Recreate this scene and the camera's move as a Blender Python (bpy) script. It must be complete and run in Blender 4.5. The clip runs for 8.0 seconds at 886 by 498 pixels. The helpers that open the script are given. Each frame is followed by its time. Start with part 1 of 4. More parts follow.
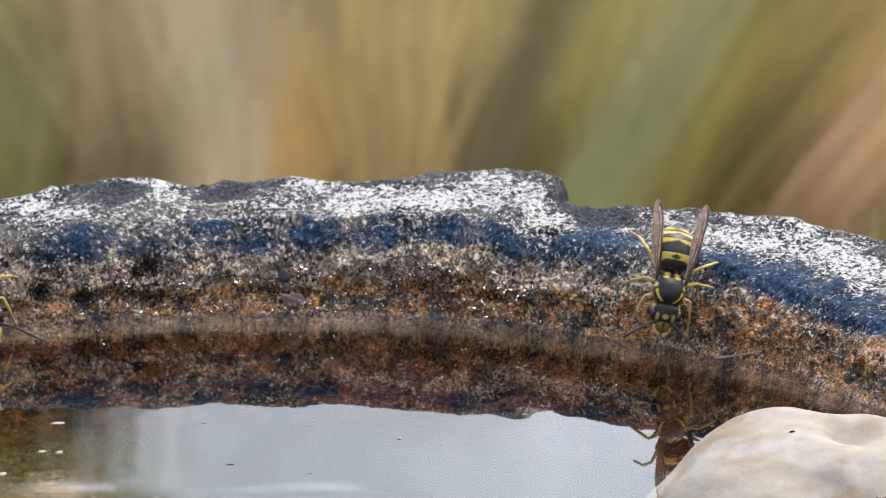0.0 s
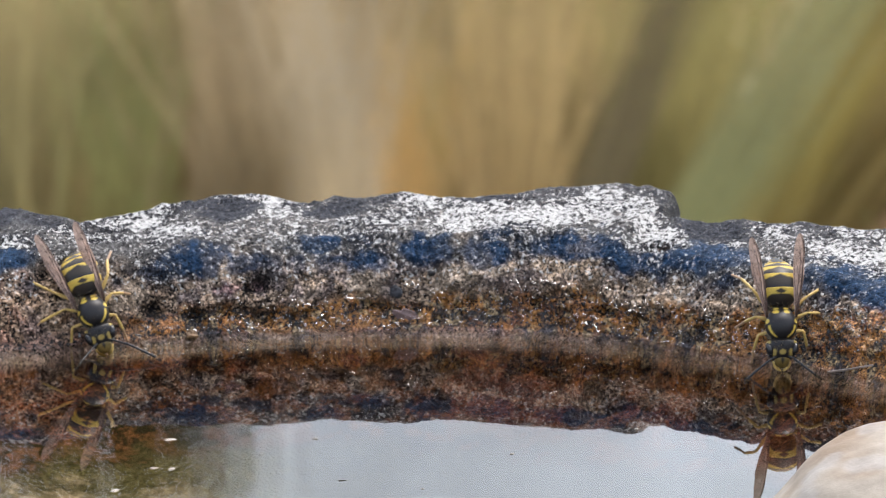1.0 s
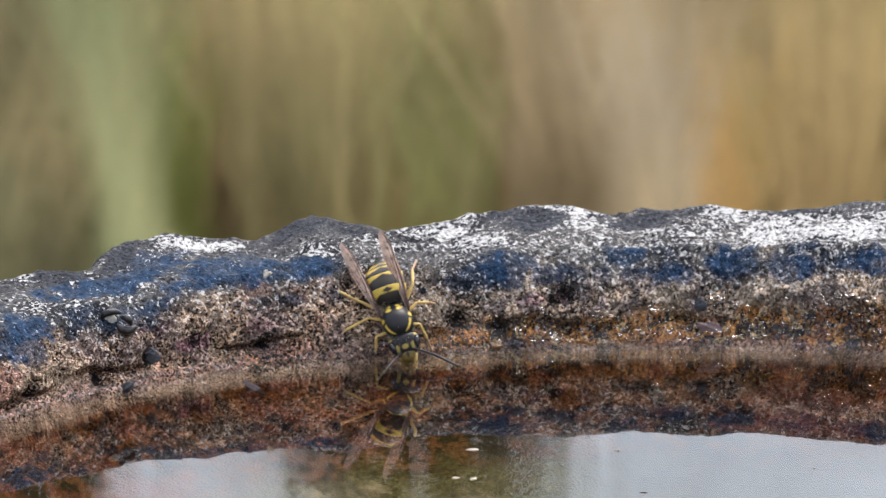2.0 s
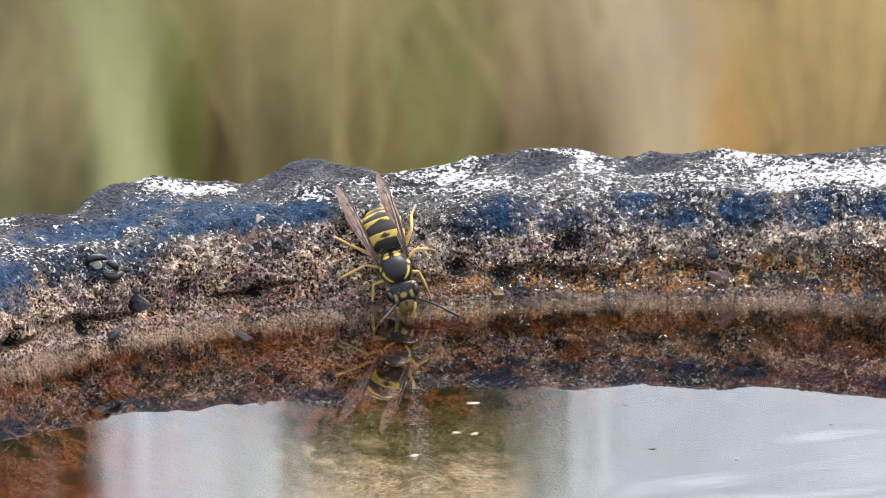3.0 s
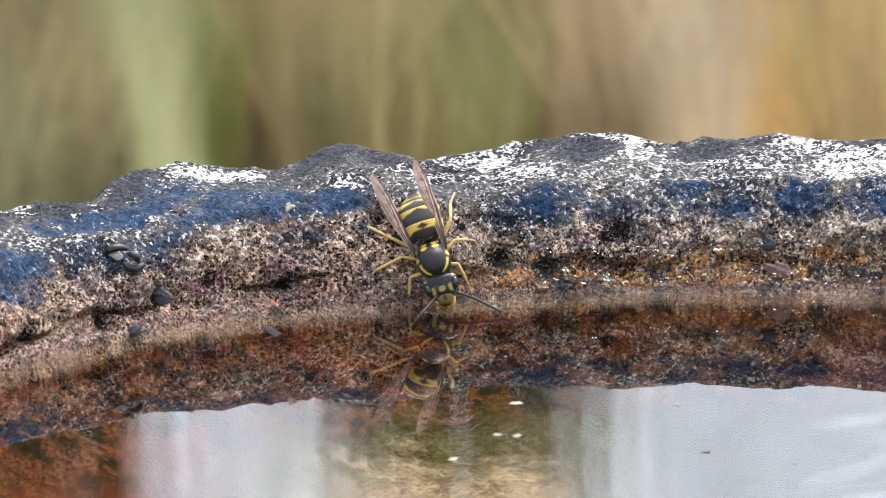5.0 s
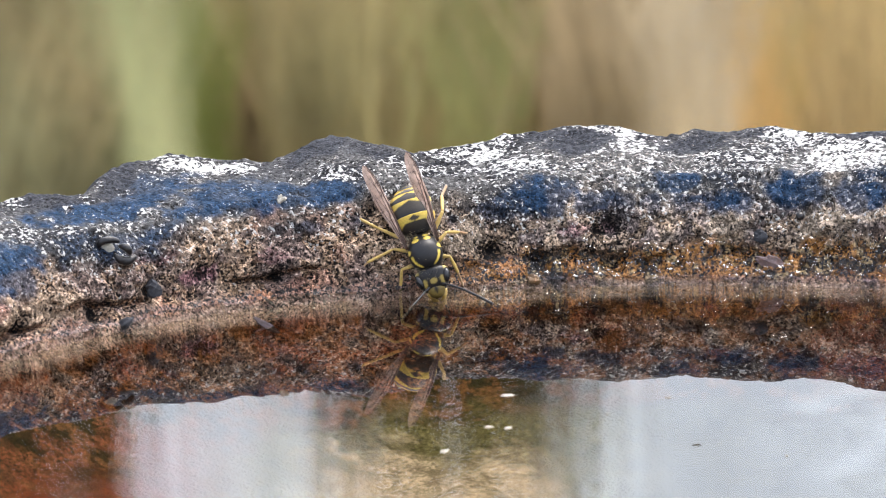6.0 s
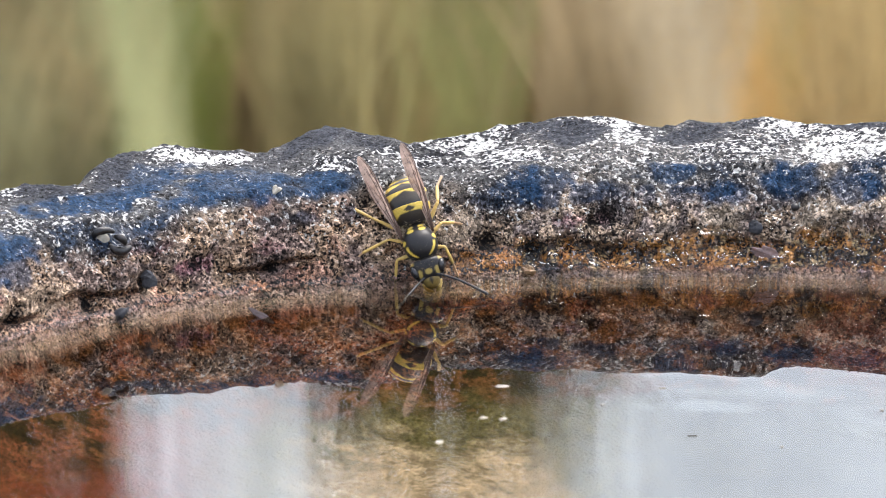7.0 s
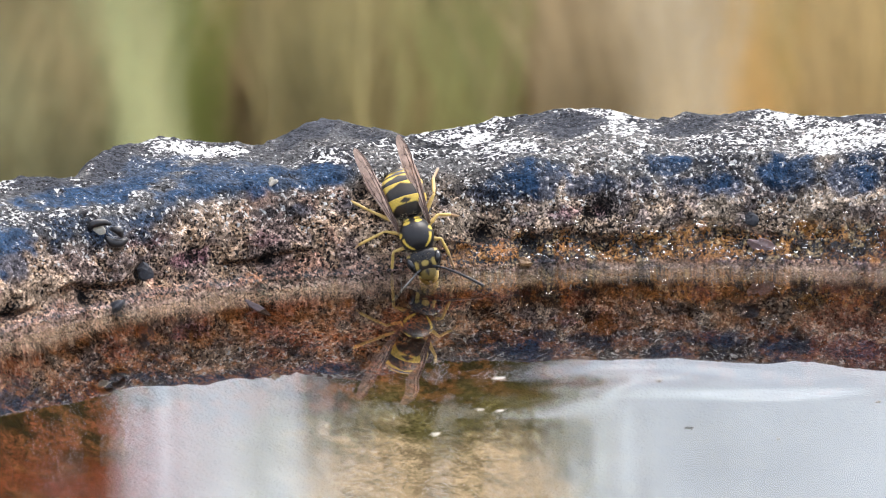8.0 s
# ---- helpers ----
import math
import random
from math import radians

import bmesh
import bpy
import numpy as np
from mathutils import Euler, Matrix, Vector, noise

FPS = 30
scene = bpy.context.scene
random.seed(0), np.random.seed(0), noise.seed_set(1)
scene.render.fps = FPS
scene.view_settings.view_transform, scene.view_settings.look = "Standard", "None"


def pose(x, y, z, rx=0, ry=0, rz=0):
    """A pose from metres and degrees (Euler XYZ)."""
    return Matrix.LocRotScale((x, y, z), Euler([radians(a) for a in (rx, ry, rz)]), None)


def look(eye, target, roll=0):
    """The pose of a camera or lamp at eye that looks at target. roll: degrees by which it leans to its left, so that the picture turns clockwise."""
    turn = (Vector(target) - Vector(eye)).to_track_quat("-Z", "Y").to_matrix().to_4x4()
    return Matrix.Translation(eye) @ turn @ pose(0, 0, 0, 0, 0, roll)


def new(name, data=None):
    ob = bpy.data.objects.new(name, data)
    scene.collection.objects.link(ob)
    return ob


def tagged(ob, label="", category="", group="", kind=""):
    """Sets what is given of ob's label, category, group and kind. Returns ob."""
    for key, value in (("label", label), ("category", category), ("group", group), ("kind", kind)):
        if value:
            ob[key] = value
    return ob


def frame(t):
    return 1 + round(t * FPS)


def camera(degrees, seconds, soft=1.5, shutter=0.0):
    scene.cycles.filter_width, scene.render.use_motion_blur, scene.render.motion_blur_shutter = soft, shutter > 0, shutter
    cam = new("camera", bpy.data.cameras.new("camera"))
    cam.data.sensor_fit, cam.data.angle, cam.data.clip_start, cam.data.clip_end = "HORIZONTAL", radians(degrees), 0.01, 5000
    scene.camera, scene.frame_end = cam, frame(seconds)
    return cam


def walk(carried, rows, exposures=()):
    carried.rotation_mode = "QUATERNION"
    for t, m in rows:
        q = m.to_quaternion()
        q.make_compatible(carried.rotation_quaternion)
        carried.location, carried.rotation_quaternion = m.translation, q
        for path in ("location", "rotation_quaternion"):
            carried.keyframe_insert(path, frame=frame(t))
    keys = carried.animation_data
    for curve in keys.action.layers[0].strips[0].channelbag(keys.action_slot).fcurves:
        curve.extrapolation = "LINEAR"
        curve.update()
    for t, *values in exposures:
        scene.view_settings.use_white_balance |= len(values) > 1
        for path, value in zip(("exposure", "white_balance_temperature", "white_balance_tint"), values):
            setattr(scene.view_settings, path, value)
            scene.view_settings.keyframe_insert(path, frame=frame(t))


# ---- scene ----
# Wasps drinking at a small stone bird bath; one millimetre is MM.
MM = 0.001

# ---- camera ----
cam = camera(4.6768, 8.0, soft=0.9)
cam.data.dof.use_dof = True
cam.data.dof.focus_distance = 1.232
cam.data.dof.aperture_fstop = 158.0
PATH = [  # seconds, eye (metres), turn, tilt, roll (degrees)
    (0.0, -0.00261, -1.29623, 0.25508, -2.4729, -10.7442, -0.990),
    (0.1, -0.00252, -1.29623, 0.25508, -2.3937, -10.7289, -0.992),
    (0.2, -0.00243, -1.29623, 0.25508, -2.3083, -10.7135, -0.993),
    (0.3, -0.00239, -1.29623, 0.25508, -2.2634, -10.6982, -0.994),
    (0.4, -0.00234, -1.29623, 0.25508, -2.2218, -10.6829, -0.995),
    (0.5, -0.00229, -1.29623, 0.25508, -2.1770, -10.6676, -0.996),
    (0.6, -0.00227, -1.29623, 0.25508, -2.1515, -10.6626, -1.098),
    (0.7, -0.00242, -1.29623, 0.25508, -2.2949, -10.6575, -1.199),
    (0.8, -0.00254, -1.29623, 0.25508, -2.4070, -10.6525, -1.300),
    (0.9, -0.00225, -1.29623, 0.25508, -2.1323, -10.6521, -1.328),
    (1.0, -0.00194, -1.29623, 0.25508, -1.8451, -10.6517, -1.357),
    (1.1, -0.00184, -1.29623, 0.25508, -1.7504, -10.6463, -1.309),
    (1.2, -0.00171, -1.29623, 0.25508, -1.6245, -10.6409, -1.262),
    (1.3, -0.00162, -1.29623, 0.25508, -1.5328, -10.6355, -1.214),
    (1.4, -0.00150, -1.29623, 0.25508, -1.4225, -10.6302, -1.167),
    (1.5, -0.00141, -1.29623, 0.25508, -1.3403, -10.6248, -1.120),
    (1.6, -0.00122, -1.29623, 0.25508, -1.1526, -10.6116, -1.092),
    (1.7, -0.00100, -1.29623, 0.25508, -0.9462, -10.5984, -1.065),
    (1.8, -0.00058, -1.29623, 0.25508, -0.5490, -10.5852, -1.037),
    (1.9, -0.00032, -1.29623, 0.25508, -0.3019, -10.5719, -1.010),
    (2.0, -0.00013, -1.29623, 0.25508, -0.1268, -10.5587, -0.982),
    (2.1, -0.00008, -1.29623, 0.25508, -0.0741, -10.5482, -0.975),
    (2.2, -0.00005, -1.29623, 0.25508, -0.0464, -10.5377, -0.968),
    (3.3, -0.00016, -1.20130, 0.23663, -0.1650, -10.8999, -0.648),
    (3.5, -0.00015, -1.17930, 0.23235, -0.1570, -10.8938, -0.618),
    (4.0, 0.00009, -1.17269, 0.23107, 0.0900, -10.8341, -0.753),
    (5.5, 0.00007, -1.17279, 0.23109, 0.0716, -10.8948, -0.653),
    (6.0, 0.00005, -1.17286, 0.23110, 0.0505, -10.9117, -0.636),
    (6.5, 0.00003, -1.17261, 0.23105, 0.0330, -10.9392, -0.630),
    (7.0, 0.00002, -1.17279, 0.23109, 0.0229, -10.9611, -0.584),
    (7.5, 0.00001, -1.17271, 0.23107, 0.0129, -10.9843, -0.593),
    (8.0, 0.00000, -1.17284, 0.23110, 0.0025, -11.0032, -0.596),
]
walk(cam, [(t, pose(x, y, z, 90 + tilt, 0, turn) @ pose(0, 0, 0, 0, 0, roll)) for t, x, y, z, turn, tilt, roll in PATH], exposures=[(0.0, 0.24), (2.2, 0.34), (3.5, 0.62), (8.0, 0.68)])

# ---- world, sun ----
SUN_ELEVATION, SUN_AZIMUTH = 69.0, 45.0  # degrees; azimuth from straight ahead (+y) to the right
world = bpy.data.worlds.new("hazy_sky")
scene.world = world
world.use_nodes = True
wn, wl = world.node_tree.nodes, world.node_tree.links
sky = wn.new("ShaderNodeTexSky")
sky.sky_type, sky.sun_disc = "NISHITA", False
sky.sun_elevation, sky.sun_rotation = radians(SUN_ELEVATION), radians(SUN_AZIMUTH)
sky.air_density, sky.dust_density, sky.ozone_density = 1.0, 4.0, 1.0
clouds, bright = wn.new("ShaderNodeTexNoise"), wn.new("ShaderNodeMapRange")
clouds.inputs["Scale"].default_value, clouds.inputs["Detail"].default_value = 36.0, 3.0
bright.inputs["From Min"].default_value, bright.inputs["From Max"].default_value = 0.3, 0.7
bright.inputs["To Min"].default_value, bright.inputs["To Max"].default_value = 1.6, 3.0
veil = wn.new("ShaderNodeVectorMath")  # thin uneven cloud over the whole sky
veil.operation = "SCALE"
sight_line = wn.new("ShaderNodeTexCoord")
wl.new(sight_line.outputs["Generated"], clouds.inputs["Vector"])
wl.new(clouds.outputs["Fac"], bright.inputs["Value"])
wl.new(sky.outputs[0], veil.inputs[0])
wl.new(bright.outputs["Result"], veil.inputs["Scale"])
haze = wn.new("ShaderNodeHueSaturation")
haze.inputs["Saturation"].default_value = 0.58
wl.new(veil.outputs[0], haze.inputs["Color"])
wl.new(haze.outputs[0], wn["Background"].inputs[0])
wn["Background"].inputs[1].default_value = 0.15

sun_data = bpy.data.lights.new("sun", "SUN")
sun_data.energy, sun_data.angle, sun_data.color = 1.15, radians(3.0), (1.0, 0.97, 0.93)
sun = new("sun", sun_data)
ca, sa = math.cos(radians(SUN_ELEVATION)), math.sin(radians(SUN_ELEVATION))
sun.matrix_world = look((0, 0, 3), Vector((0, 0, 3)) - Vector((ca * math.sin(radians(SUN_AZIMUTH)), ca * math.cos(radians(SUN_AZIMUTH)), sa)))


# ---- small tools ----
def hash01(ix, iy, iz, seed):
    n = (ix * 374761393 + iy * 668265263 + iz * 2147483647 + seed * 974634777) & 0xFFFFFFFF
    n = ((n ^ (n >> 13)) * 1274126177) & 0xFFFFFFFF
    n = ((n ^ (n >> 16)) * 2246822519) & 0xFFFFFFFF
    return ((n ^ (n >> 15)) & 0xFFFFFF) / float(0xFFFFFF)


def vnoise(p, size, seed=0):
    """Smooth value noise, -1 to 1, at points p (N x 3) with cells of the given size."""
    q = p / size
    i = np.floor(q).astype(np.int64)
    f = q - i
    f = f * f * f * (f * (f * 6 - 15) + 10)
    out = np.zeros(len(p))
    for dx in (0, 1):
        for dy in (0, 1):
            for dz in (0, 1):
                w = (f[:, 0] if dx else 1 - f[:, 0]) * (f[:, 1] if dy else 1 - f[:, 1]) * (f[:, 2] if dz else 1 - f[:, 2])
                out += w * hash01(i[:, 0] + dx, i[:, 1] + dy, i[:, 2] + dz, seed)
    return out * 2 - 1


def fbm(p, size, octaves=3, seed=0, gain=0.55):
    out, amp, total = np.zeros(len(p)), 1.0, 0.0
    for k in range(octaves):
        out += amp * vnoise(p, size / 2 ** k, seed + 17 * k)
        total += amp
        amp *= gain
    return out / total * 1.6


def ramp(v, a, b):
    t = np.clip((v - a) / (b - a), 0, 1)
    return t * t * (3 - 2 * t)


def mix(a, b, w):
    return a + (np.asarray(b) - a) * w[:, None]


def mesh_object(name, verts, faces, material, parent=None, smooth=True, colours=None, floats=None):
    me = bpy.data.meshes.new(name)
    verts = np.asarray(verts, dtype=np.float32)
    faces = np.asarray(faces, dtype=np.int32)
    k = faces.shape[1]
    me.vertices.add(len(verts))
    me.vertices.foreach_set("co", verts.ravel())
    me.loops.add(faces.size)
    me.loops.foreach_set("vertex_index", faces.ravel())
    me.polygons.add(len(faces))
    me.polygons.foreach_set("loop_start", np.arange(len(faces), dtype=np.int32) * k)
    me.polygons.foreach_set("use_smooth", np.full(len(faces), smooth))
    me.update(calc_edges=True)
    if colours is not None:
        at = me.attributes.new("albedo", "FLOAT_COLOR", "POINT")
        at.data.foreach_set("color", np.column_stack([colours, np.ones(len(verts))]).astype(np.float32).ravel())
    for key, val in (floats or {}).items():
        at = me.attributes.new(key, "FLOAT", "POINT")
        at.data.foreach_set("value", np.asarray(val, dtype=np.float32))
    me.materials.append(material)
    ob = new(name, me)
    ob.parent = parent
    return ob


def part(name, bm, material, parent, label=""):
    """Links a bmesh as one smooth mesh object under a thing or a part."""
    me = bpy.data.meshes.new(name)
    for f in bm.faces:
        f.smooth = True
    bm.to_mesh(me)
    bm.free()
    me.materials.append(material)
    ob = new(name, me)
    ob.parent = parent
    return tagged(ob, label=label) if label else ob


def grid_faces(nu, nv, wrap=False):
    """Quads of a grid of nu x nv points, u the slow index; wrap closes u."""
    u = np.arange(nu if wrap else nu - 1)
    v = np.arange(nv - 1)
    a = (u[:, None] * nv + v[None, :]).ravel()
    b = (((u + 1) % nu)[:, None] * nv + v[None, :]).ravel()
    return np.column_stack([a, b, b + 1, a + 1])


# ---- materials ----
def material(name, colour=(0.5, 0.5, 0.5), rough=0.6, metal=0.0, spec=0.5, coat=0.0):
    m = bpy.data.materials.new(name)
    m.use_nodes = True
    b = m.node_tree.nodes["Principled BSDF"]
    b.inputs["Base Color"].default_value = (*colour, 1)
    b.inputs["Roughness"].default_value = rough
    b.inputs["Metallic"].default_value = metal
    b.inputs["Specular IOR Level"].default_value = spec
    b.inputs["Coat Weight"].default_value = coat
    return m


def node(m, kind, **values):
    n = m.node_tree.nodes.new(kind)
    for k, v in values.items():
        n.inputs[k].default_value = v
    return n


def link(m, a, b):
    m.node_tree.links.new(a, b)


def bsdf(m):
    return m.node_tree.nodes["Principled BSDF"]


def grain(m, scale, low, high, colour_out=None, bump=0.0, dist=0.0001, detail=4.0):
    """Varies the base colour (a socket or the set value) by noise between low and high times, and bumps it."""
    b = bsdf(m)
    tc = node(m, "ShaderNodeTexCoord")
    nz = node(m, "ShaderNodeTexNoise", Scale=scale, Detail=detail, Roughness=0.65)
    link(m, tc.outputs["Object"], nz.inputs["Vector"])
    mr = node(m, "ShaderNodeMapRange")
    mr.inputs["From Min"].default_value, mr.inputs["From Max"].default_value = 0.3, 0.7
    mr.inputs["To Min"].default_value, mr.inputs["To Max"].default_value = low, high
    link(m, nz.outputs["Fac"], mr.inputs["Value"])
    mul = m.node_tree.nodes.new("ShaderNodeVectorMath")
    mul.operation = "SCALE"
    if colour_out is None:
        mul.inputs[0].default_value = b.inputs["Base Color"].default_value[:3]
    else:
        link(m, colour_out, mul.inputs[0])
    link(m, mr.outputs["Result"], mul.inputs["Scale"])
    link(m, mul.outputs[0], b.inputs["Base Color"])
    if bump:
        bp = node(m, "ShaderNodeBump", Strength=bump, Distance=dist)
        link(m, nz.outputs["Fac"], bp.inputs["Height"])
        link(m, bp.outputs[0], b.inputs["Normal"])
    return m


def stained_stone(name):
    """Stone whose stains, lichen, wetness and painted shade are stored on the mesh, broken up by grains and flakes."""
    m = material(name, rough=0.8, spec=0.2)
    b = bsdf(m)
    tc = node(m, "ShaderNodeTexCoord")

    def attribute(key):
        at = m.node_tree.nodes.new("ShaderNodeAttribute")
        at.attribute_name = key
        return at

    def noise_at(scale, detail, shift):
        mp = node(m, "ShaderNodeMapping", Location=(shift, 2 * shift, 3 * shift))
        nz = node(m, "ShaderNodeTexNoise", Scale=scale, Detail=detail, Roughness=0.6, Distortion=0.6)
        link(m, tc.outputs["Object"], mp.inputs["Vector"])
        link(m, mp.outputs[0], nz.inputs["Vector"])
        return nz.outputs["Fac"]

    def step(value, amount, gain, low, high):
        """Smooth step of amount + gain * (value - 0.5)."""
        mul = m.node_tree.nodes.new("ShaderNodeMath")
        mul.operation = "MULTIPLY_ADD"
        mul.inputs[1].default_value = gain
        link(m, value, mul.inputs[0])
        link(m, amount, mul.inputs[2])
        mr = m.node_tree.nodes.new("ShaderNodeMapRange")
        mr.interpolation_type = "SMOOTHSTEP"
        mr.inputs["From Min"].default_value, mr.inputs["From Max"].default_value = low + gain * 0.5, high + gain * 0.5
        link(m, mul.outputs[0], mr.inputs["Value"])
        return mr.outputs["Result"]

    def over(below, colour, fac):
        mx = m.node_tree.nodes.new("ShaderNodeMix")
        mx.data_type = "RGBA"
        link(m, fac, mx.inputs[0])
        link(m, below, mx.inputs[6])
        if isinstance(colour, tuple):
            mx.inputs[7].default_value = (*colour, 1)
        else:
            link(m, colour, mx.inputs[7])
        return mx.outputs[2]

    n1, n2, n3, n4 = noise_at(1900.0, 3.0, 0.0), noise_at(2500.0, 2.5, 0.31), noise_at(2900.0, 3.0, 0.57), noise_at(5200.0, 2.0, 0.77)
    gr = m.node_tree.nodes.new("ShaderNodeMapRange")
    gr.inputs["From Min"].default_value, gr.inputs["From Max"].default_value = 0.3, 0.7
    gr.inputs["To Min"].default_value, gr.inputs["To Max"].default_value = 0.35, 1.65
    link(m, n4, gr.inputs["Value"])
    warp = m.node_tree.nodes.new("ShaderNodeVectorMath")  # crystals with wavy outlines, each of its own shade
    warp.operation = "MULTIPLY_ADD"
    warp.inputs[1].default_value = (0.0005, 0.0005, 0.0005)
    wn1 = node(m, "ShaderNodeTexNoise", Scale=2400.0, Detail=2.0)
    link(m, tc.outputs["Object"], wn1.inputs["Vector"])
    link(m, wn1.outputs["Color"], warp.inputs[0])
    link(m, tc.outputs["Object"], warp.inputs[2])
    crystals = node(m, "ShaderNodeTexVoronoi", Scale=2300.0)
    link(m, warp.outputs[0], crystals.inputs["Vector"])
    shade = node(m, "ShaderNodeMapRange")
    shade.inputs["To Min"].default_value, shade.inputs["To Max"].default_value = 0.4, 1.7
    link(m, crystals.outputs["Color"], shade.inputs["Value"])
    both = m.node_tree.nodes.new("ShaderNodeMath")
    both.operation = "MULTIPLY"
    link(m, gr.outputs["Result"], both.inputs[0])
    link(m, shade.outputs["Result"], both.inputs[1])

    def celled(value):
        """Noise that jumps from crystal to crystal, so that spots have broken edges."""
        mad = m.node_tree.nodes.new("ShaderNodeMath")
        mad.operation = "MULTIPLY_ADD"
        mad.inputs[1].default_value = 0.24
        link(m, crystals.outputs["Color"], mad.inputs[0])
        link(m, value, mad.inputs[2])
        sub = m.node_tree.nodes.new("ShaderNodeMath")
        sub.operation = "SUBTRACT"
        sub.inputs[1].default_value = 0.12
        link(m, mad.outputs[0], sub.inputs[0])
        return sub.outputs[0]

    sc = m.node_tree.nodes.new("ShaderNodeVectorMath")
    sc.operation = "SCALE"
    link(m, attribute("albedo").outputs["Color"], sc.inputs[0])
    link(m, both.outputs[0], sc.inputs["Scale"])
    pale = m.node_tree.nodes.new("ShaderNodeVectorMath")
    pale.operation = "MULTIPLY_ADD"
    pale.inputs[1].default_value, pale.inputs[2].default_value = (1.5, 1.5, 1.5), FLAKE
    link(m, sc.outputs[0], pale.inputs[0])
    col = over(sc.outputs[0], pale.outputs[0], step(celled(n2), attribute("flake").outputs["Fac"], 3.6, 0.34, 0.68))
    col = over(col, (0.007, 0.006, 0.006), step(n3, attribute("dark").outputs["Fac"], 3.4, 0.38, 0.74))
    col = over(col, (0.43, 0.425, 0.41), step(celled(n1), attribute("lichen").outputs["Fac"], 3.6, 0.46, 0.66))
    link(m, col, b.inputs["Base Color"])
    wet = attribute("wet")
    mr = node(m, "ShaderNodeMapRange")
    mr.inputs["To Min"].default_value, mr.inputs["To Max"].default_value = 0.78, 0.18
    link(m, wet.outputs["Fac"], mr.inputs["Value"])
    link(m, mr.outputs["Result"], b.inputs["Roughness"])
    link(m, attribute("gloss").outputs["Fac"], b.inputs["Specular IOR Level"])
    b1, b2 = node(m, "ShaderNodeBump", Strength=0.55, Distance=0.00025), node(m, "ShaderNodeBump", Strength=0.5, Distance=0.0002)
    link(m, n2, b1.inputs["Height"])
    link(m, n1, b2.inputs["Height"])
    link(m, b1.outputs[0], b2.inputs["Normal"])
    b3 = node(m, "ShaderNodeBump", Strength=0.6, Distance=0.0003)
    b3.invert = True
    link(m, crystals.outputs["Distance"], b3.inputs["Height"])
    link(m, b2.outputs[0], b3.inputs["Normal"])
    link(m, b3.outputs[0], b.inputs["Normal"])
    return m


def attr_material(name, rough=0.5, spec=0.5, coat=0.0, scale=0.0, low=0.8, high=1.2, bump=0.0, dist=0.00005):
    m = material(name, rough=rough, spec=spec, coat=coat)
    at = m.node_tree.nodes.new("ShaderNodeAttribute")
    at.attribute_name = "albedo"
    if scale:
        grain(m, scale, low, high, at.outputs["Color"], bump=bump, dist=dist)
    else:
        link(m, at.outputs["Color"], bsdf(m).inputs["Base Color"])
    return m


def water_material():
    m = bpy.data.materials.new("water")
    m.use_nodes = True
    n = m.node_tree.nodes
    n.remove(n["Principled BSDF"])
    clear = node(m, "ShaderNodeBsdfTransparent", Color=(0.93, 0.9, 0.82, 1))
    gloss = node(m, "ShaderNodeBsdfGlossy", Color=(1, 1, 1, 1), Roughness=0.0)
    fres = node(m, "ShaderNodeFresnel", IOR=1.333)
    mx = n.new("ShaderNodeMixShader")
    link(m, fres.outputs[0], mx.inputs[0])
    link(m, clear.outputs[0], mx.inputs[1])
    link(m, gloss.outputs[0], mx.inputs[2])
    link(m, mx.outputs[0], n["Material Output"].inputs["Surface"])
    return m


FLAKE = (0.15, 0.125, 0.10)  # how much paler the mineral flakes are
STONE = stained_stone("weathered_stone")
WATER = water_material()
COLUMN = grain(material("column_stone", (0.20, 0.19, 0.175), 0.85), 60.0, 0.6, 1.3, bump=0.5, dist=0.003)

# ---- the stone bird bath ----
CX, CY = 25.0, -82.0  # the bowl's middle, in millimetres
SHORE = [(-180, 82), (-75, 86), (-60, 86.5), (-34, 88), (-20, 86), (0, 85.5), (20, 85), (35, 79.5), (60, 78), (80, 78), (110, 80), (180, 82)]
CREST = [  # bearing, height, radius
    (-180, 3, 100), (-100, 6, 104), (-70, 10.5, 107), (-45, 12.0, 108), (-41, 11.6, 106), (-39, 11.3, 105.5), (-36.6, 12.2, 109), (-34, 12.8, 112),
    (-29, 13.0, 112), (-25.5, 12.5, 107), (-20.6, 13.9, 111), (-16.5, 12.5, 105), (-11, 13.2, 108), (-4, 13.7, 110),
    (-0.5, 13.2, 105.5), (6, 13.8, 108), (8.5, 13.3, 105.5), (12.3, 13.8, 108.5), (20, 14.3, 112), (23.9, 14.1, 110),
    (25.0, 12.5, 102), (31, 12.8, 101), (36.8, 13.1, 101.5), (44.5, 12.7, 103), (50.8, 11.6, 106), (66, 9.5, 104), (100, 6, 102), (180, 3, 100)]


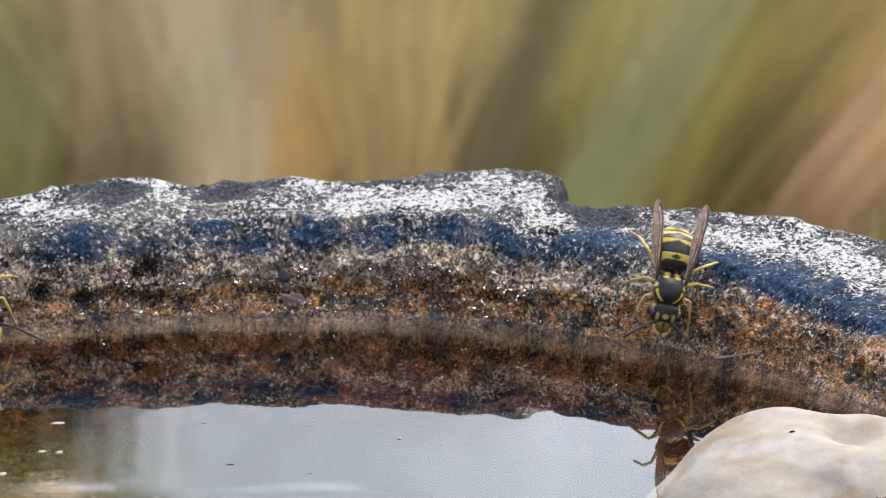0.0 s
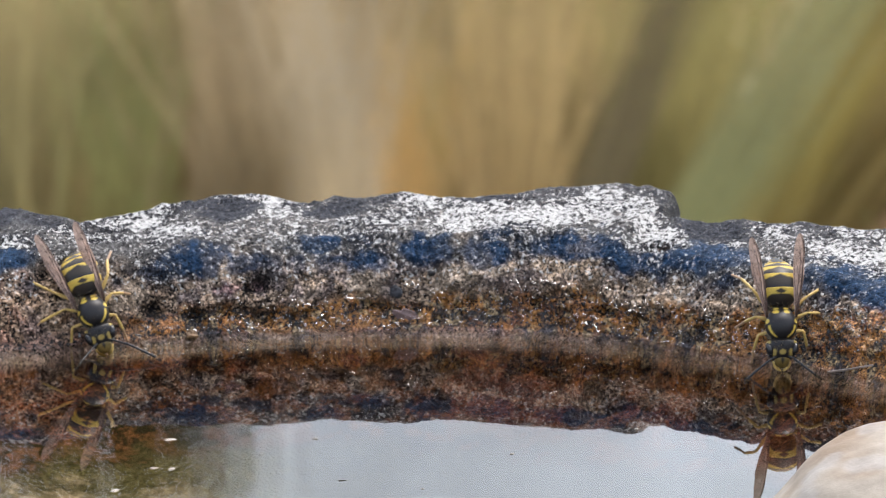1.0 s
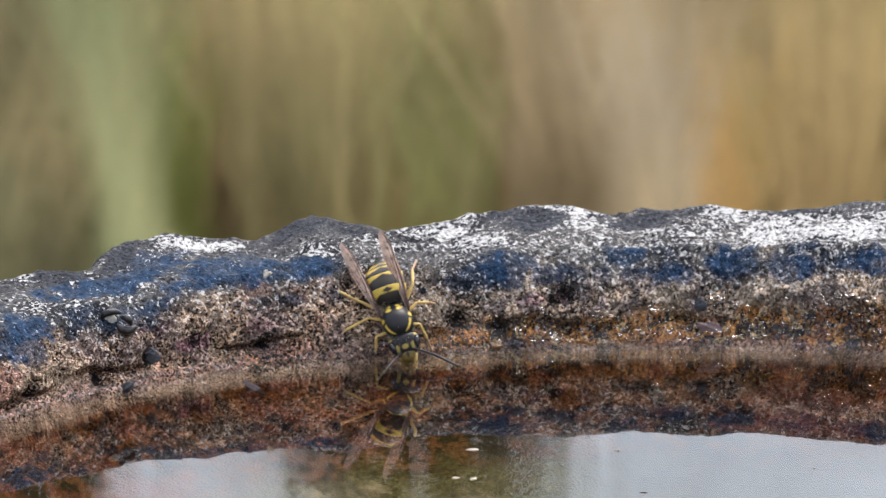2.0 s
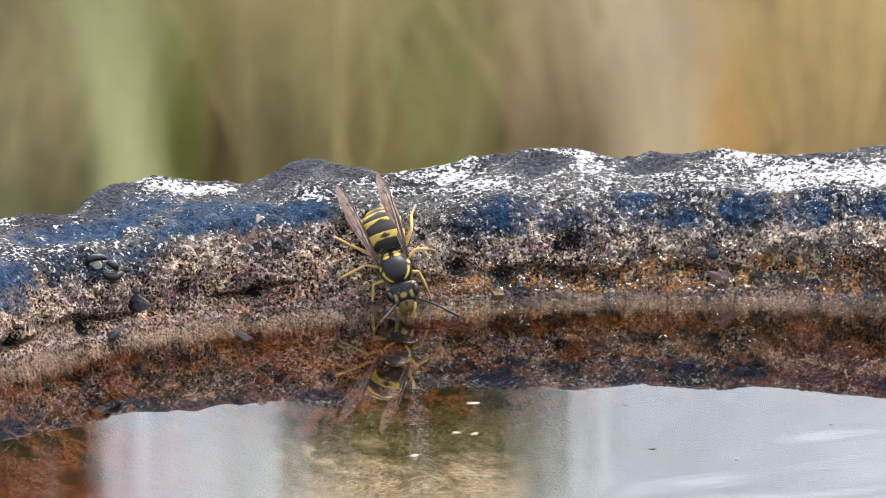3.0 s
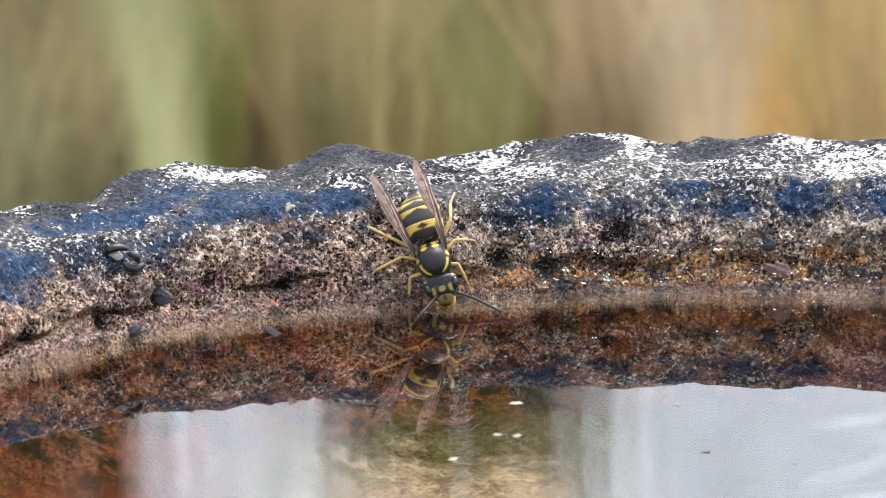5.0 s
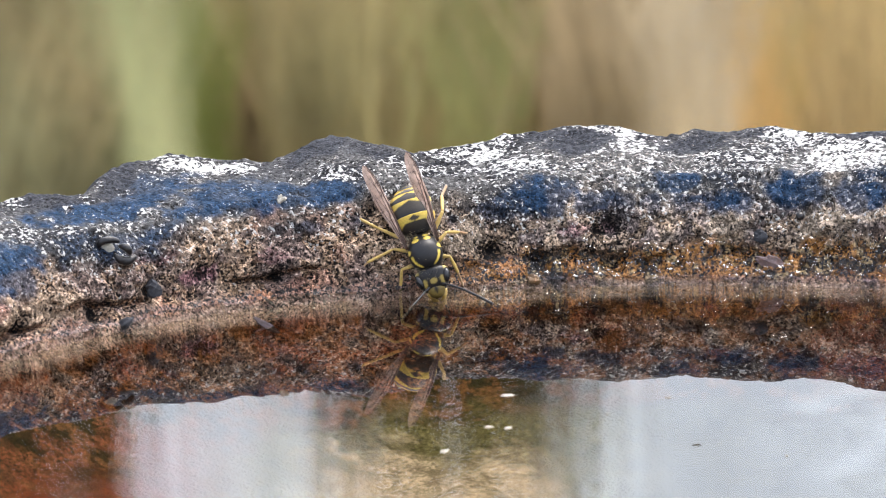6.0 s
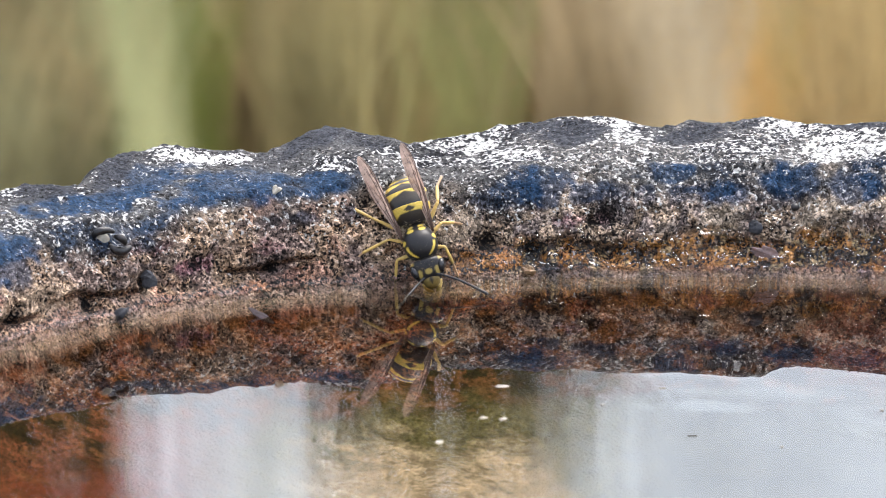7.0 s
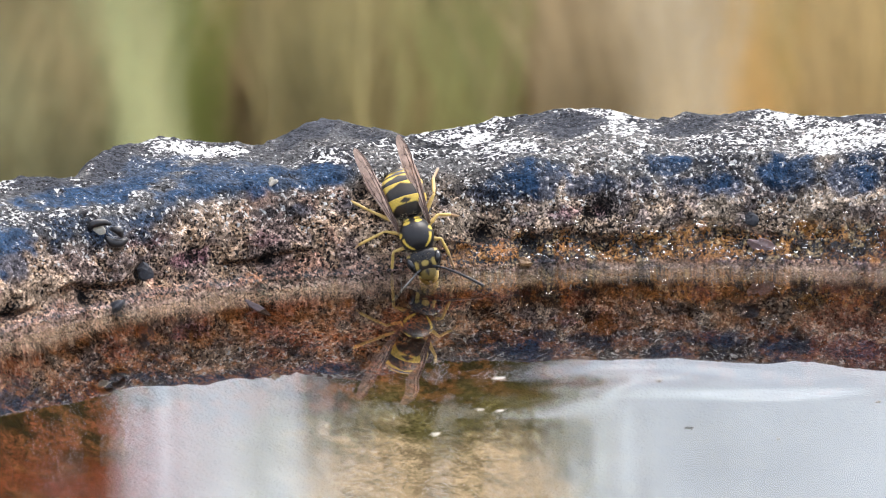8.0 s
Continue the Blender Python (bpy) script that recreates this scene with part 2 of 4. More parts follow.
# patches on the rim: middle x (mm), apparent height (0 at the shore, 1 at the crest), half sizes, strength
BLUE = [(-21.7, 0.73, 9, 0.11, 1), (-15, 0.71, 5, 0.09, 1), (-37.3, 0.84, 8, 0.09, 1), (-47.5, 0.59, 4.5, 0.19, 1), (-33, 0.62, 4, 0.08, 0.7), (24.9, 0.69, 2.6, 0.075, 1), (30.7, 0.53, 3.4, 0.09, 1), (27, 0.56, 3, 0.06, 0.8),
        (10.1, 0.58, 4.6, 0.12, 1), (16, 0.52, 4, 0.08, 0.7), (38.2, 0.60, 3.6, 0.11, 1), (45.6, 0.56, 4.4, 0.10, 1), (55.1, 0.58, 5, 0.10, 1), (61.7, 0.61, 6, 0.10, 1), (68, 0.68, 5, 0.10, 1), (73, 0.75, 4, 0.1, 0.9), (91, 0.64, 9, 0.15, 1), (101, 0.62, 8, 0.14, 1), (83, 0.62, 3, 0.1, 0.8)]
SLATE = [(14.1, 0.92, 4.4, 0.075, 1), (10, 0.97, 3, 0.04, 0.9), (-15, 0.96, 4, 0.06, 1), (-9, 0.93, 3, 0.06, 0.8), (27.9, 0.93, 4.5, 0.06, 1), (46.2, 0.97, 4, 0.03, 0.9), (72.5, 0.93, 5, 0.10, 1), (-36.6, 0.97, 2.5, 0.07, 1), (-44, 0.95, 4, 0.06, 0.8), (33, 0.97, 3, 0.04, 0.7)]
LICHEN = [(20.3, 0.95, 2.8, 0.08, 1.5), (17, 0.85, 3, 0.03, 0.9), (-29.3, 0.93, 6, 0.06, 1.0), (-24, 0.93, 3, 0.05, 1.0), (-13.5, 0.95, 1.6, 0.04, 0.9), (3.9, 0.92, 3.2, 0.06, 1.0), (7.7, 0.82, 4, 0.05, 0.9), (-4, 0.86, 3, 0.05, 0.7), (44.2, 0.84, 6, 0.10, 1.0), (38.1, 0.96, 5, 0.05, 0.95),
          (52.2, 0.82, 9, 0.09, 1.0), (58, 0.93, 6, 0.06, 0.85), (65.9, 0.87, 4, 0.10, 0.95), (82, 0.93, 4, 0.07, 0.9), (88.7, 0.88, 7, 0.10, 0.95), (100, 0.86, 7, 0.10, 0.9), (24, 0.88, 3, 0.03, 0.8)]
VIEW = 0.1926  # how much a millimetre of depth lifts a point seen from the camera's side


def shore_at(deg):
    b, r = zip(*SHORE)
    return np.interp(deg, b, r)


def crest_at(deg):
    """Height of the crest and its distance from the shore, at each bearing."""
    b, h, r = (np.array(c, float) for c in zip(*CREST))
    return np.interp(deg, b, h) + 0.45, np.interp(deg, b, r) - 2.4 - shore_at(deg)


def inner_face(zc, w):
    """Corners of the section from the shore to the crest: a steep wall with a wet recess at its foot, then a nearly flat top."""
    zero = 0 * w
    return [(zero, zero), (zero + 0.6, 0.09 * zc), (zero + 1.3, 0.17 * zc), (zero + 1.6, 0.27 * zc), (zero + 1.8, 0.40 * zc), (zero + 2.6, 0.54 * zc), (zero + 3.8, 0.68 * zc), (zero + 5.6, 0.83 * zc),
            (zero + 10.5, 0.90 * zc), (0.8 * w, 0.96 * zc), (0.93 * w, zc - 0.1), (w, zc)]


def rim_point(x, v, out=0.0):
    """A place on the rim's inner side at x and at an apparent height v, lifted off the stone by out towards the water."""
    deg = math.degrees(math.asin((x - CX) / 86.0))
    for _ in range(6):
        zc, w = (float(c) for c in crest_at(deg))
        d, z = (np.array(c, float) for c in zip(*inner_face(zc, w)))
        apparent = np.maximum.accumulate((z + VIEW * d) / (zc + VIEW * w) + 1e-6 * np.arange(len(d)))
        dist = float(np.interp(v, apparent, d))
        r = float(shore_at(deg)) + dist - out
        deg = math.degrees(math.asin(max(-0.99, min(0.99, (x - CX) / r))))
    return x, CY + r * math.cos(radians(deg)), float(np.interp(v, apparent, z))


WET_SPOTS = []  # places and normals on the wet inner edge
HOLES = [(17.8, 0.40, 1.5, 1.2), (16.0, 0.36, 0.9, 0.8), (-16.6, 0.76, 1.0, 0.9), (66.2, 0.78, 1.4, 1.0), (-33.0, 0.25, 0.9, 0.8), (-27.5, 0.30, 0.9, 1.0), (4.5, 0.26, 1.0, 1.0), (-6.5, 0.40, 1.3, 0.9), (-8.5, 0.55, 1.0, 0.7), (-39, 0.16, 1.0, 0.9), (-46, 0.2, 1.0, 0.8), (-19, 0.2, 0.9, 0.9), (9.5, 0.2, 1.1, 0.9)]  # x, apparent height, size, depth


def bowl_surface():
    deg = np.concatenate([np.arange(-64, 80, 0.095), np.linspace(80, 296, 220)])
    wrapped = (deg + 180) % 360 - 180
    rw = shore_at(wrapped)
    zc, w = crest_at(wrapped)
    zero = np.zeros_like(w)
    # radius past the shore and height of the section's corners, from the middle of the bowl outwards
    corners = [(-rw, zero - 14), (zero - 45, zero - 13.5), (zero - 28, zero - 12), (zero - 13, zero - 8), (zero - 4, zero - 3.0)] + inner_face(zc, w) + [
        (w + 1.6, zc - 1.0), (w + 3.2, zc - 4.5), (w + 6, zero - 12), (w + 10, zero - 50), (w - 8, zero - 90), (zero - 30, zero - 112)]
    counts = [10, 14, 34, 34, 20, 12, 14, 12, 16, 18, 18, 20, 32, 36, 18, 10, 14, 10, 10, 8, 8, 6]
    rr, zz = [], []
    for (r0, z0), (r1, z1), n in zip(corners, corners[1:], counts):
        for k in range(n):
            rr.append(r0 + (r1 - r0) * k / n)
            zz.append(z0 + (z1 - z0) * k / n)
    rr.append(corners[-1][0])
    zz.append(corners[-1][1])
    rr, zz = np.array(rr).T + rw[:, None], np.array(zz).T
    for _ in range(5):  # round the section's corners
        rr[:, 1:-1] = (rr[:, :-2] + 2 * rr[:, 1:-1] + rr[:, 2:]) / 4
        zz[:, 1:-1] = (zz[:, :-2] + 2 * zz[:, 1:-1] + zz[:, 2:]) / 4
    nu, nv = rr.shape
    a = np.radians(deg)[:, None]
    p = np.stack([CX + rr * np.sin(a), CY + rr * np.cos(a), zz], -1)
    # outward normals of the smooth form
    dr, dz = np.gradient(rr, axis=1), np.gradient(zz, axis=1)
    length = np.hypot(dr, dz) + 1e-9
    nr, nz = -dz / length, dr / length
    nrm = np.stack([nr * np.sin(a), nr * np.cos(a), nz], -1).reshape(-1, 3)
    flat = p.reshape(-1, 3).copy()
    x, y, z = flat.T
    level = ((zz + VIEW * (rr - rw[:, None])) / (zc + VIEW * w)[:, None]).ravel()
    dry = ramp(z, 0.2, 3.0)
    under = 1 - ramp(z, -1.5, -0.2)
    # relief: lumps, ledges, grains, pits
    n12, n5 = fbm(flat, 11, 2, 1), fbm(flat, 4.5, 2, 2)
    n2, n1 = fbm(flat, 1.9, 2, 3), fbm(flat, 0.85, 2, 4)
    pits = ramp(fbm(flat, 2.6, 2, 8), 0.38, 0.8)
    pores = ramp(fbm(flat, 1.0, 2, 14), 0.3, 0.75)
    rough = dry * (1 - 0.75 * ramp(level, 0.5, 0.66))  # the weathered top is smoother than the wall
    d = 0.34 * n12 * (1 - 0.65 * np.exp(-((level - 0.68) / 0.13) ** 2)) + 0.30 * n5 * (1 - 0.5 * under) + (0.16 * n2 + 0.16 * n1) * (0.3 + 0.3 * dry + 0.5 * rough) - 0.55 * pits * rough - 0.34 * pores * rough
    d += 0.45 * rough * ramp(n2 + 0.5 * n5, 0.1, 0.5) * (1 - ramp(level, 0.35, 0.5))  # knobs on the wall
    crack = np.exp(-((level - 0.19 - 0.07 * n12 - 0.05 * n5) / 0.022) ** 2) * ramp(-x, 2, 10) * ramp(fbm(flat, 5, 2, 9), -0.05, 0.3)
    crack = np.maximum(crack, 0.8 * np.exp(-((level - 0.22 - 0.04 * n12 - 0.04 * n5) / 0.03) ** 2) * ramp(x, 6, 12) * (1 - ramp(x, 60, 72)) * ramp(fbm(flat, 3.5, 2, 19), -0.1, 0.25))
    d -= 1.1 * crack
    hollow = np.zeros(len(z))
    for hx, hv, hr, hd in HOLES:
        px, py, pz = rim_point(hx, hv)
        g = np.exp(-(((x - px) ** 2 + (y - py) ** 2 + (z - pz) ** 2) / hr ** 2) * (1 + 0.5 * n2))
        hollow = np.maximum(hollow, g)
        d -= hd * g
    flat += nrm * d[:, None]
    x, y, z = flat.T
    # colour: growth and stains on the stone, plus painted pit shade and shore sheen
    big, mid, spot, fleck = fbm(flat, 16, 3, 21), fbm(flat, 6, 3, 22), fbm(flat, 2.2, 3, 23), fbm(flat, 0.9, 2, 24)
    n = len(z)

    def patches(table, rag):
        """How far each point lies inside ragged patches: middle x, middle height, half sizes, strength."""
        out = np.zeros(n)
        for px, pl, rx, rl, s in table:
            d = np.hypot((x - px) / rx, (level - pl) / rl) + rag * spot * 0.45 + rag * mid * 0.3
            out = np.maximum(out, s * (1 - ramp(d, 0.6, 1.15)))
        return out

    col = mix(np.tile([0.20, 0.155, 0.115], (n, 1)), [0.11, 0.085, 0.078], ramp(mid, -0.1, 0.5))
    col = mix(col, [0.20, 0.14, 0.09], ramp(spot + 0.3 * mid, 0.1, 0.6) * 0.7)
    col = mix(col, [0.20, 0.105, 0.08], ramp(fbm(flat, 5, 2, 61), 0.05, 0.5) * ramp(-x, -4, 16) * 0.6)
    col = col * (1 + ramp(-x, -4, 10)[:, None] * [0.20, 0.10, 0.03])
    col = mix(col, [0.13, 0.055, 0.07], patches([(-27.5, 0.27, 3, 0.07, 1), (-33, 0.47, 3, 0.05, 0.6), (-20, 0.32, 3, 0.05, 0.5), (15, 0.36, 4, 0.06, 0.7)], 1.0) * 0.8)
    grey = mix(np.tile([0.075, 0.073, 0.072], (n, 1)), [0.030, 0.031, 0.036], ramp(mid + 0.6 * spot, -0.15, 0.3))
    col = mix(col, grey, ramp(level + 0.12 * mid, 0.46, 0.64))
    col = mix(col, [0.09, 0.036, 0.014], np.clip(crack, 0, 1) * 0.85)
    # pits: dark algae together with the shade inside them, painted as colour
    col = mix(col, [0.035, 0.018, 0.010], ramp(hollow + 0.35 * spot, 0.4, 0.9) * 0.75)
    blue = patches(BLUE, 1.0) * (1 - 0.8 * hollow)
    blue = blue * (0.75 + 0.25 * ramp(fbm(flat, 3.0, 2, 26), -0.25, 0.15))
    blue = np.maximum(blue, 0.5 * ramp(big * 0.3 + mid * 0.8 + 0.3 * spot, 0.2, 0.4) * ramp(level + 0.05 * spot, 0.46, 0.54) * (1 - ramp(level + 0.07 * mid, 0.72, 0.80)))
    col = mix(col, [0.012, 0.032, 0.068], blue * 0.94)
    slate = np.maximum(patches(SLATE, 0.6), ramp(level, 0.80, 0.95) * ramp(-mid + 0.3 * spot, 0.0, 0.35) * 0.5)
    col = mix(col, [0.032, 0.034, 0.041], slate * 0.95)
    where = np.exp(-((x - 52) / 16) ** 2) * 0.10 + 0.10 * np.exp(-((x - 92) / 14) ** 2)
    lichen = (0.08 + 0.36 * mid + 0.3 * spot + where) * ramp(level + 0.06 * spot, 0.66, 0.80) + (0.04 + 0.07 * ramp(x, -2, 12)) * ramp(level + 0.08 * mid, 0.38, 0.5) * (1 - 0.5 * ramp(level, 0.78, 0.85))
    lichen = np.maximum(lichen + 0.05, 0.76 * patches(LICHEN, 1.0) + 0.12 * spot) * (1 - 0.9 * slate) * (1 - 0.4 * blue) - 0.45 * slate - 0.28 * blue - 0.4 * hollow - 2.0 * (1 - ramp(z, -0.5, 2.0)) - 0.3 * (1 - ramp(level, 0.3, 0.45))
    # brown algae and rust at the water's edge, and silt under water
    edge = 1 - ramp(level + 0.06 * mid + 0.05 * spot - 0.06 * ramp(x, 36, 52) - 0.18 * ramp(x, 68, 92) + 0.15 * ramp(-x, -7, 8), 0.21, 0.32)
    algae = mix(np.tile([0.27, 0.118, 0.027], (n, 1)), [0.028, 0.013, 0.006], ramp(spot + 0.6 * fleck, -0.2, 0.3))
    algae = mix(algae, [0.50, 0.34, 0.16], ramp(fleck + 0.2 * spot, 0.15, 0.5) * 0.6)
    algae = mix(algae, [0.30, 0.085, 0.02], ramp(fbm(flat, 3.5, 2, 64), 0.2, 0.5) * 0.3)
    algae = mix(algae, [0.21, 0.12, 0.10], ramp(-x, -6, 8) * 0.75)
    col = mix(col, algae, edge * 0.96)
    rust = ramp(fbm(flat * [1, 1, 2.0], 7, 3, 71), 0.1, 0.5) * (1 - ramp(z, 1.0, 3.4)) * ramp(-x, -5, 15)
    col = mix(col, [0.24, 0.085, 0.03], rust * 0.6)
    silt = mix(np.tile([0.070, 0.030, 0.013], (n, 1)), [0.012, 0.006, 0.004], ramp(spot + 0.15 + 0.6 * fleck, -0.2, 0.35))
    silt = mix(silt, [0.11, 0.033, 0.018], ramp(mid, 0.1, 0.5) * 0.5)
    silt = silt * (1 + 0.5 * ramp(-x, -12, 8))[:, None]
    sand = mix(mix(np.tile([0.070, 0.062, 0.026], (n, 1)), [0.035, 0.032, 0.022], ramp(x, 14, 26)), [0.26, 0.21, 0.15], ramp(-y + 5 * mid + 3 * spot, 26, 38) * (1 - ramp(np.abs(x + 2 + 2 * mid), 9, 17)))
    sand *= (1 + 0.3 * spot + 0.2 * fleck)[:, None]
    sand = mix(sand, [0.09, 0.018, 0.009], ramp(-x, 18, 34))
    silt = mix(silt, sand, ramp(-z + 1.5 * mid, 8.0, 10.5))
    col = mix(col, silt, under)
    # lavender band at the waterline: the water skin's reflection painted into the stone colour
    shore_sheen = np.exp(-((z + 0.05 - 0.3 * spot) / 0.95) ** 4) * (0.65 + 0.35 * ramp(x, -4, 8)) * (1 - 0.2 * ramp(x, 60, 70))
    col = mix(col, mix(np.tile([0.25, 0.235, 0.275], (n, 1)), [0.13, 0.118, 0.145], ramp(spot + 0.5 * fleck, -0.2, 0.3)), shore_sheen * 0.66)
    wet = np.clip(np.maximum(edge, under) * 0.97, 0, 1)
    above = 1 - under
    flake = (0.20 + 0.18 * ramp(x, 0, 15) - 0.26 * ramp(level + 0.1 * mid, 0.42, 0.6) - 0.25 * blue - 0.38 * slate - 0.75 * edge * above + 0.12 * spot) * above - 1.4 * under
    # black grains, denser in the pits as part of their painted shade
    dark = 0.38 - 0.3 * shore_sheen - 0.10 * ramp(x, 0, 15) + 0.12 * mid * above - 0.22 * blue - 0.1 * slate + 0.15 * spot + 0.20 * edge + 0.42 * hollow + 0.12 * crack - 0.16 * under - 0.4 * ramp(-z, 7, 9)
    bath = new("bird_bath", None)
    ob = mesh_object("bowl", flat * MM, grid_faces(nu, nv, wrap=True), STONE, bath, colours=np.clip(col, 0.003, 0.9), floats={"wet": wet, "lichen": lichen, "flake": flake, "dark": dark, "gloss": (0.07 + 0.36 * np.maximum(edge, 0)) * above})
    WET_SPOTS.extend((flat[k], nrm[k]) for k in np.flatnonzero((z > 0.9) & (level < 0.27 + 0.05 * mid + 0.08 * ramp(x, 20, 40)) & (x > 8) & (x < 78) & (np.repeat(deg, nv) < 60))[::13])
    tagged(ob, label="stone bowl with a lichen-crusted broken rim")
    # the column under the bowl
    rings = [(50, -108), (58, -113), (58, -130), (46, -150), (42, -240), (41, -480), (44, -740), (54, -830), (78, -850), (84, -862), (84, -904), (0.5, -905)]
    a = np.radians(np.arange(0, 360, 5.0))[:, None]
    r, zz = (np.array(c, float)[None, :] for c in zip(*rings))
    pts = np.stack([CX + r * np.sin(a), CY + r * np.cos(a), zz + 0 * a], -1).reshape(-1, 3)
    pts += vnoise(pts, 30, 77)[:, None] * [1.5, 1.5, 0]
    tagged(mesh_object("pedestal", pts * MM, grid_faces(72, len(rings), wrap=True)[:, ::-1], COLUMN, bath), label="plain grey stone column")
    return tagged(bath, "weathered grey stone bird bath, lichen-crusted rim, brown wet inner edge", "bird bath")


bowl_surface()

# ---- water ----
def water_disc():
    """The round sheet of water: still over most of its turn, rippled over the rest, so that its slow turn brings the ripples."""
    deg, r = np.arange(0, 360, 1.0), np.concatenate([np.linspace(0.5, 60, 70), np.linspace(61, 98, 44)])
    a, gr = np.radians(deg)[:, None], r[None, :]
    x, y = gr * np.sin(a), gr * np.cos(a)
    turn = np.abs((deg - 192 + 180) % 360 - 180)[:, None]
    strong = 1.5 * (1 - ramp(turn, 32, 72)) * ramp(gr, 11, 23) * (1 - 0.97 * ramp(gr, 26, 40)) + 0.02
    waves = sum(h * np.sin(k * (x * math.cos(b) + y * math.sin(b)) + 3.1 * b + 0.7 * np.sin(0.05 * x + b)) for h, k, b in ((0.050, 0.17, 0.90), (0.032, 0.27, 1.08), (0.016, 0.40, 1.26), (0.005, 0.62, 0.78), (0.008, 0.33, 1.98)))
    pts = np.stack([x, y, strong * waves], -1).reshape(-1, 3)
    ob = mesh_object("water", pts * MM, grid_faces(len(deg), len(r), wrap=True), WATER)
    return tagged(ob, "clear shallow water reflecting a pale sky", "water", kind="structure")


water = water_disc()


def water_edge():
    """The curved skin of water that climbs the stone all along the shore."""
    deg, d = np.arange(-66, 84, 0.25), np.concatenate([np.linspace(-1.0, 2, 14), np.linspace(2.4, 12.0, 16)])
    r = shore_at(deg)[:, None] - d[None, :]
    a = np.radians(deg)[:, None]
    z = 0.75 * np.exp(-np.maximum(d, -0.3) / 2.5)[None, :] + 0.02 + 0 * r
    pts = np.stack([CX + r * np.sin(a), CY + r * np.cos(a), z], -1).reshape(-1, 3)
    pts[:, 2] *= 1 + 0.25 * vnoise(pts * [1, 1, 0], 6, 31)
    return tagged(mesh_object("water_edge", pts * MM, grid_faces(len(deg), len(d))[:, ::-1], WATER), "curved wet edge of the water on the stone", "water", kind="structure")


water_edge()


# ---- ground and plants behind ----
GROUND = -0.9
EARTH = grain(material("dry_soil", (0.27, 0.23, 0.115), 0.95), 5.0, 0.5, 1.35, bump=0.5, dist=0.01)
def ground():
    n = 90
    s = np.linspace(-1, 1, n)
    s = np.sign(s) * np.abs(s) ** 4 * 400
    gx, gy = np.meshgrid(s, s + 1.0, indexing="ij")
    pts = np.stack([gx, gy, 0 * gx], -1).reshape(-1, 3)
    pts[:, 2] = GROUND + 0.012 * vnoise(pts, 0.25, 5) * ramp(np.hypot(pts[:, 0], pts[:, 1]), 0.2, 0.5)
    return tagged(mesh_object("ground", pts, grid_faces(n, n), EARTH), "dry grassy soil", "ground", kind="structure")


ground()


def blade_strip(verts, faces, cols, base, top, bow, width, colour, seed, n=7):
    """Adds one tapering grass blade from base to top, bowed sideways, to the lists."""
    rng = random.Random(seed)
    base, top = np.array(base), np.array(top)
    side = np.array([math.cos(rng.uniform(-0.5, 0.5)), math.sin(rng.uniform(-0.5, 0.5)), 0])
    k0 = len(verts)
    for k in range(n):
        t = k / (n - 1)
        c = base + (top - base) * t + np.array([bow * math.sin(math.pi * t * 0.8), 0, 0])
        w = width * 0.5 * (1 - t ** 2.2 * 0.92)
        for e, lift in ((-1, 0.0), (0, -0.18), (1, 0.0)):
            verts.append(c + side * w * e + np.array([0, lift * width, 0]))
            # colour is a quarter darker at the foot than at the tip
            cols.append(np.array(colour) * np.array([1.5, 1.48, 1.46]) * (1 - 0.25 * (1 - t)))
    for k in range(n - 1):
        for e in (0, 1):
            i = k0 + 3 * k + e
            faces.append((i, i + 1, i + 4, i + 3))


def leaf_material():
    """Dull grass that lets part of the light through."""
    m = attr_material("grass_leaf", rough=0.6, spec=0.25, scale=60.0, low=0.75, high=1.25)
    n = m.node_tree.nodes
    tr = n.new("ShaderNodeBsdfTranslucent")
    at = n.new("ShaderNodeAttribute")
    at.attribute_name = "albedo"
    link(m, at.outputs["Color"], tr.inputs["Color"])
    mx = n.new("ShaderNodeMixShader")
    mx.inputs[0].default_value = 0.55
    link(m, n["Principled BSDF"].outputs[0], mx.inputs[1])
    link(m, tr.outputs[0], mx.inputs[2])
    link(m, mx.outputs[0], n["Material Output"].inputs["Surface"])
    return m


LEAF = leaf_material()
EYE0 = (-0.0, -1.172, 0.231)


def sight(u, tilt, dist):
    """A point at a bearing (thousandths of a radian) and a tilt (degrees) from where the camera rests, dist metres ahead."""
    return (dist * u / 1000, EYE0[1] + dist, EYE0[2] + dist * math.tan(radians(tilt)))


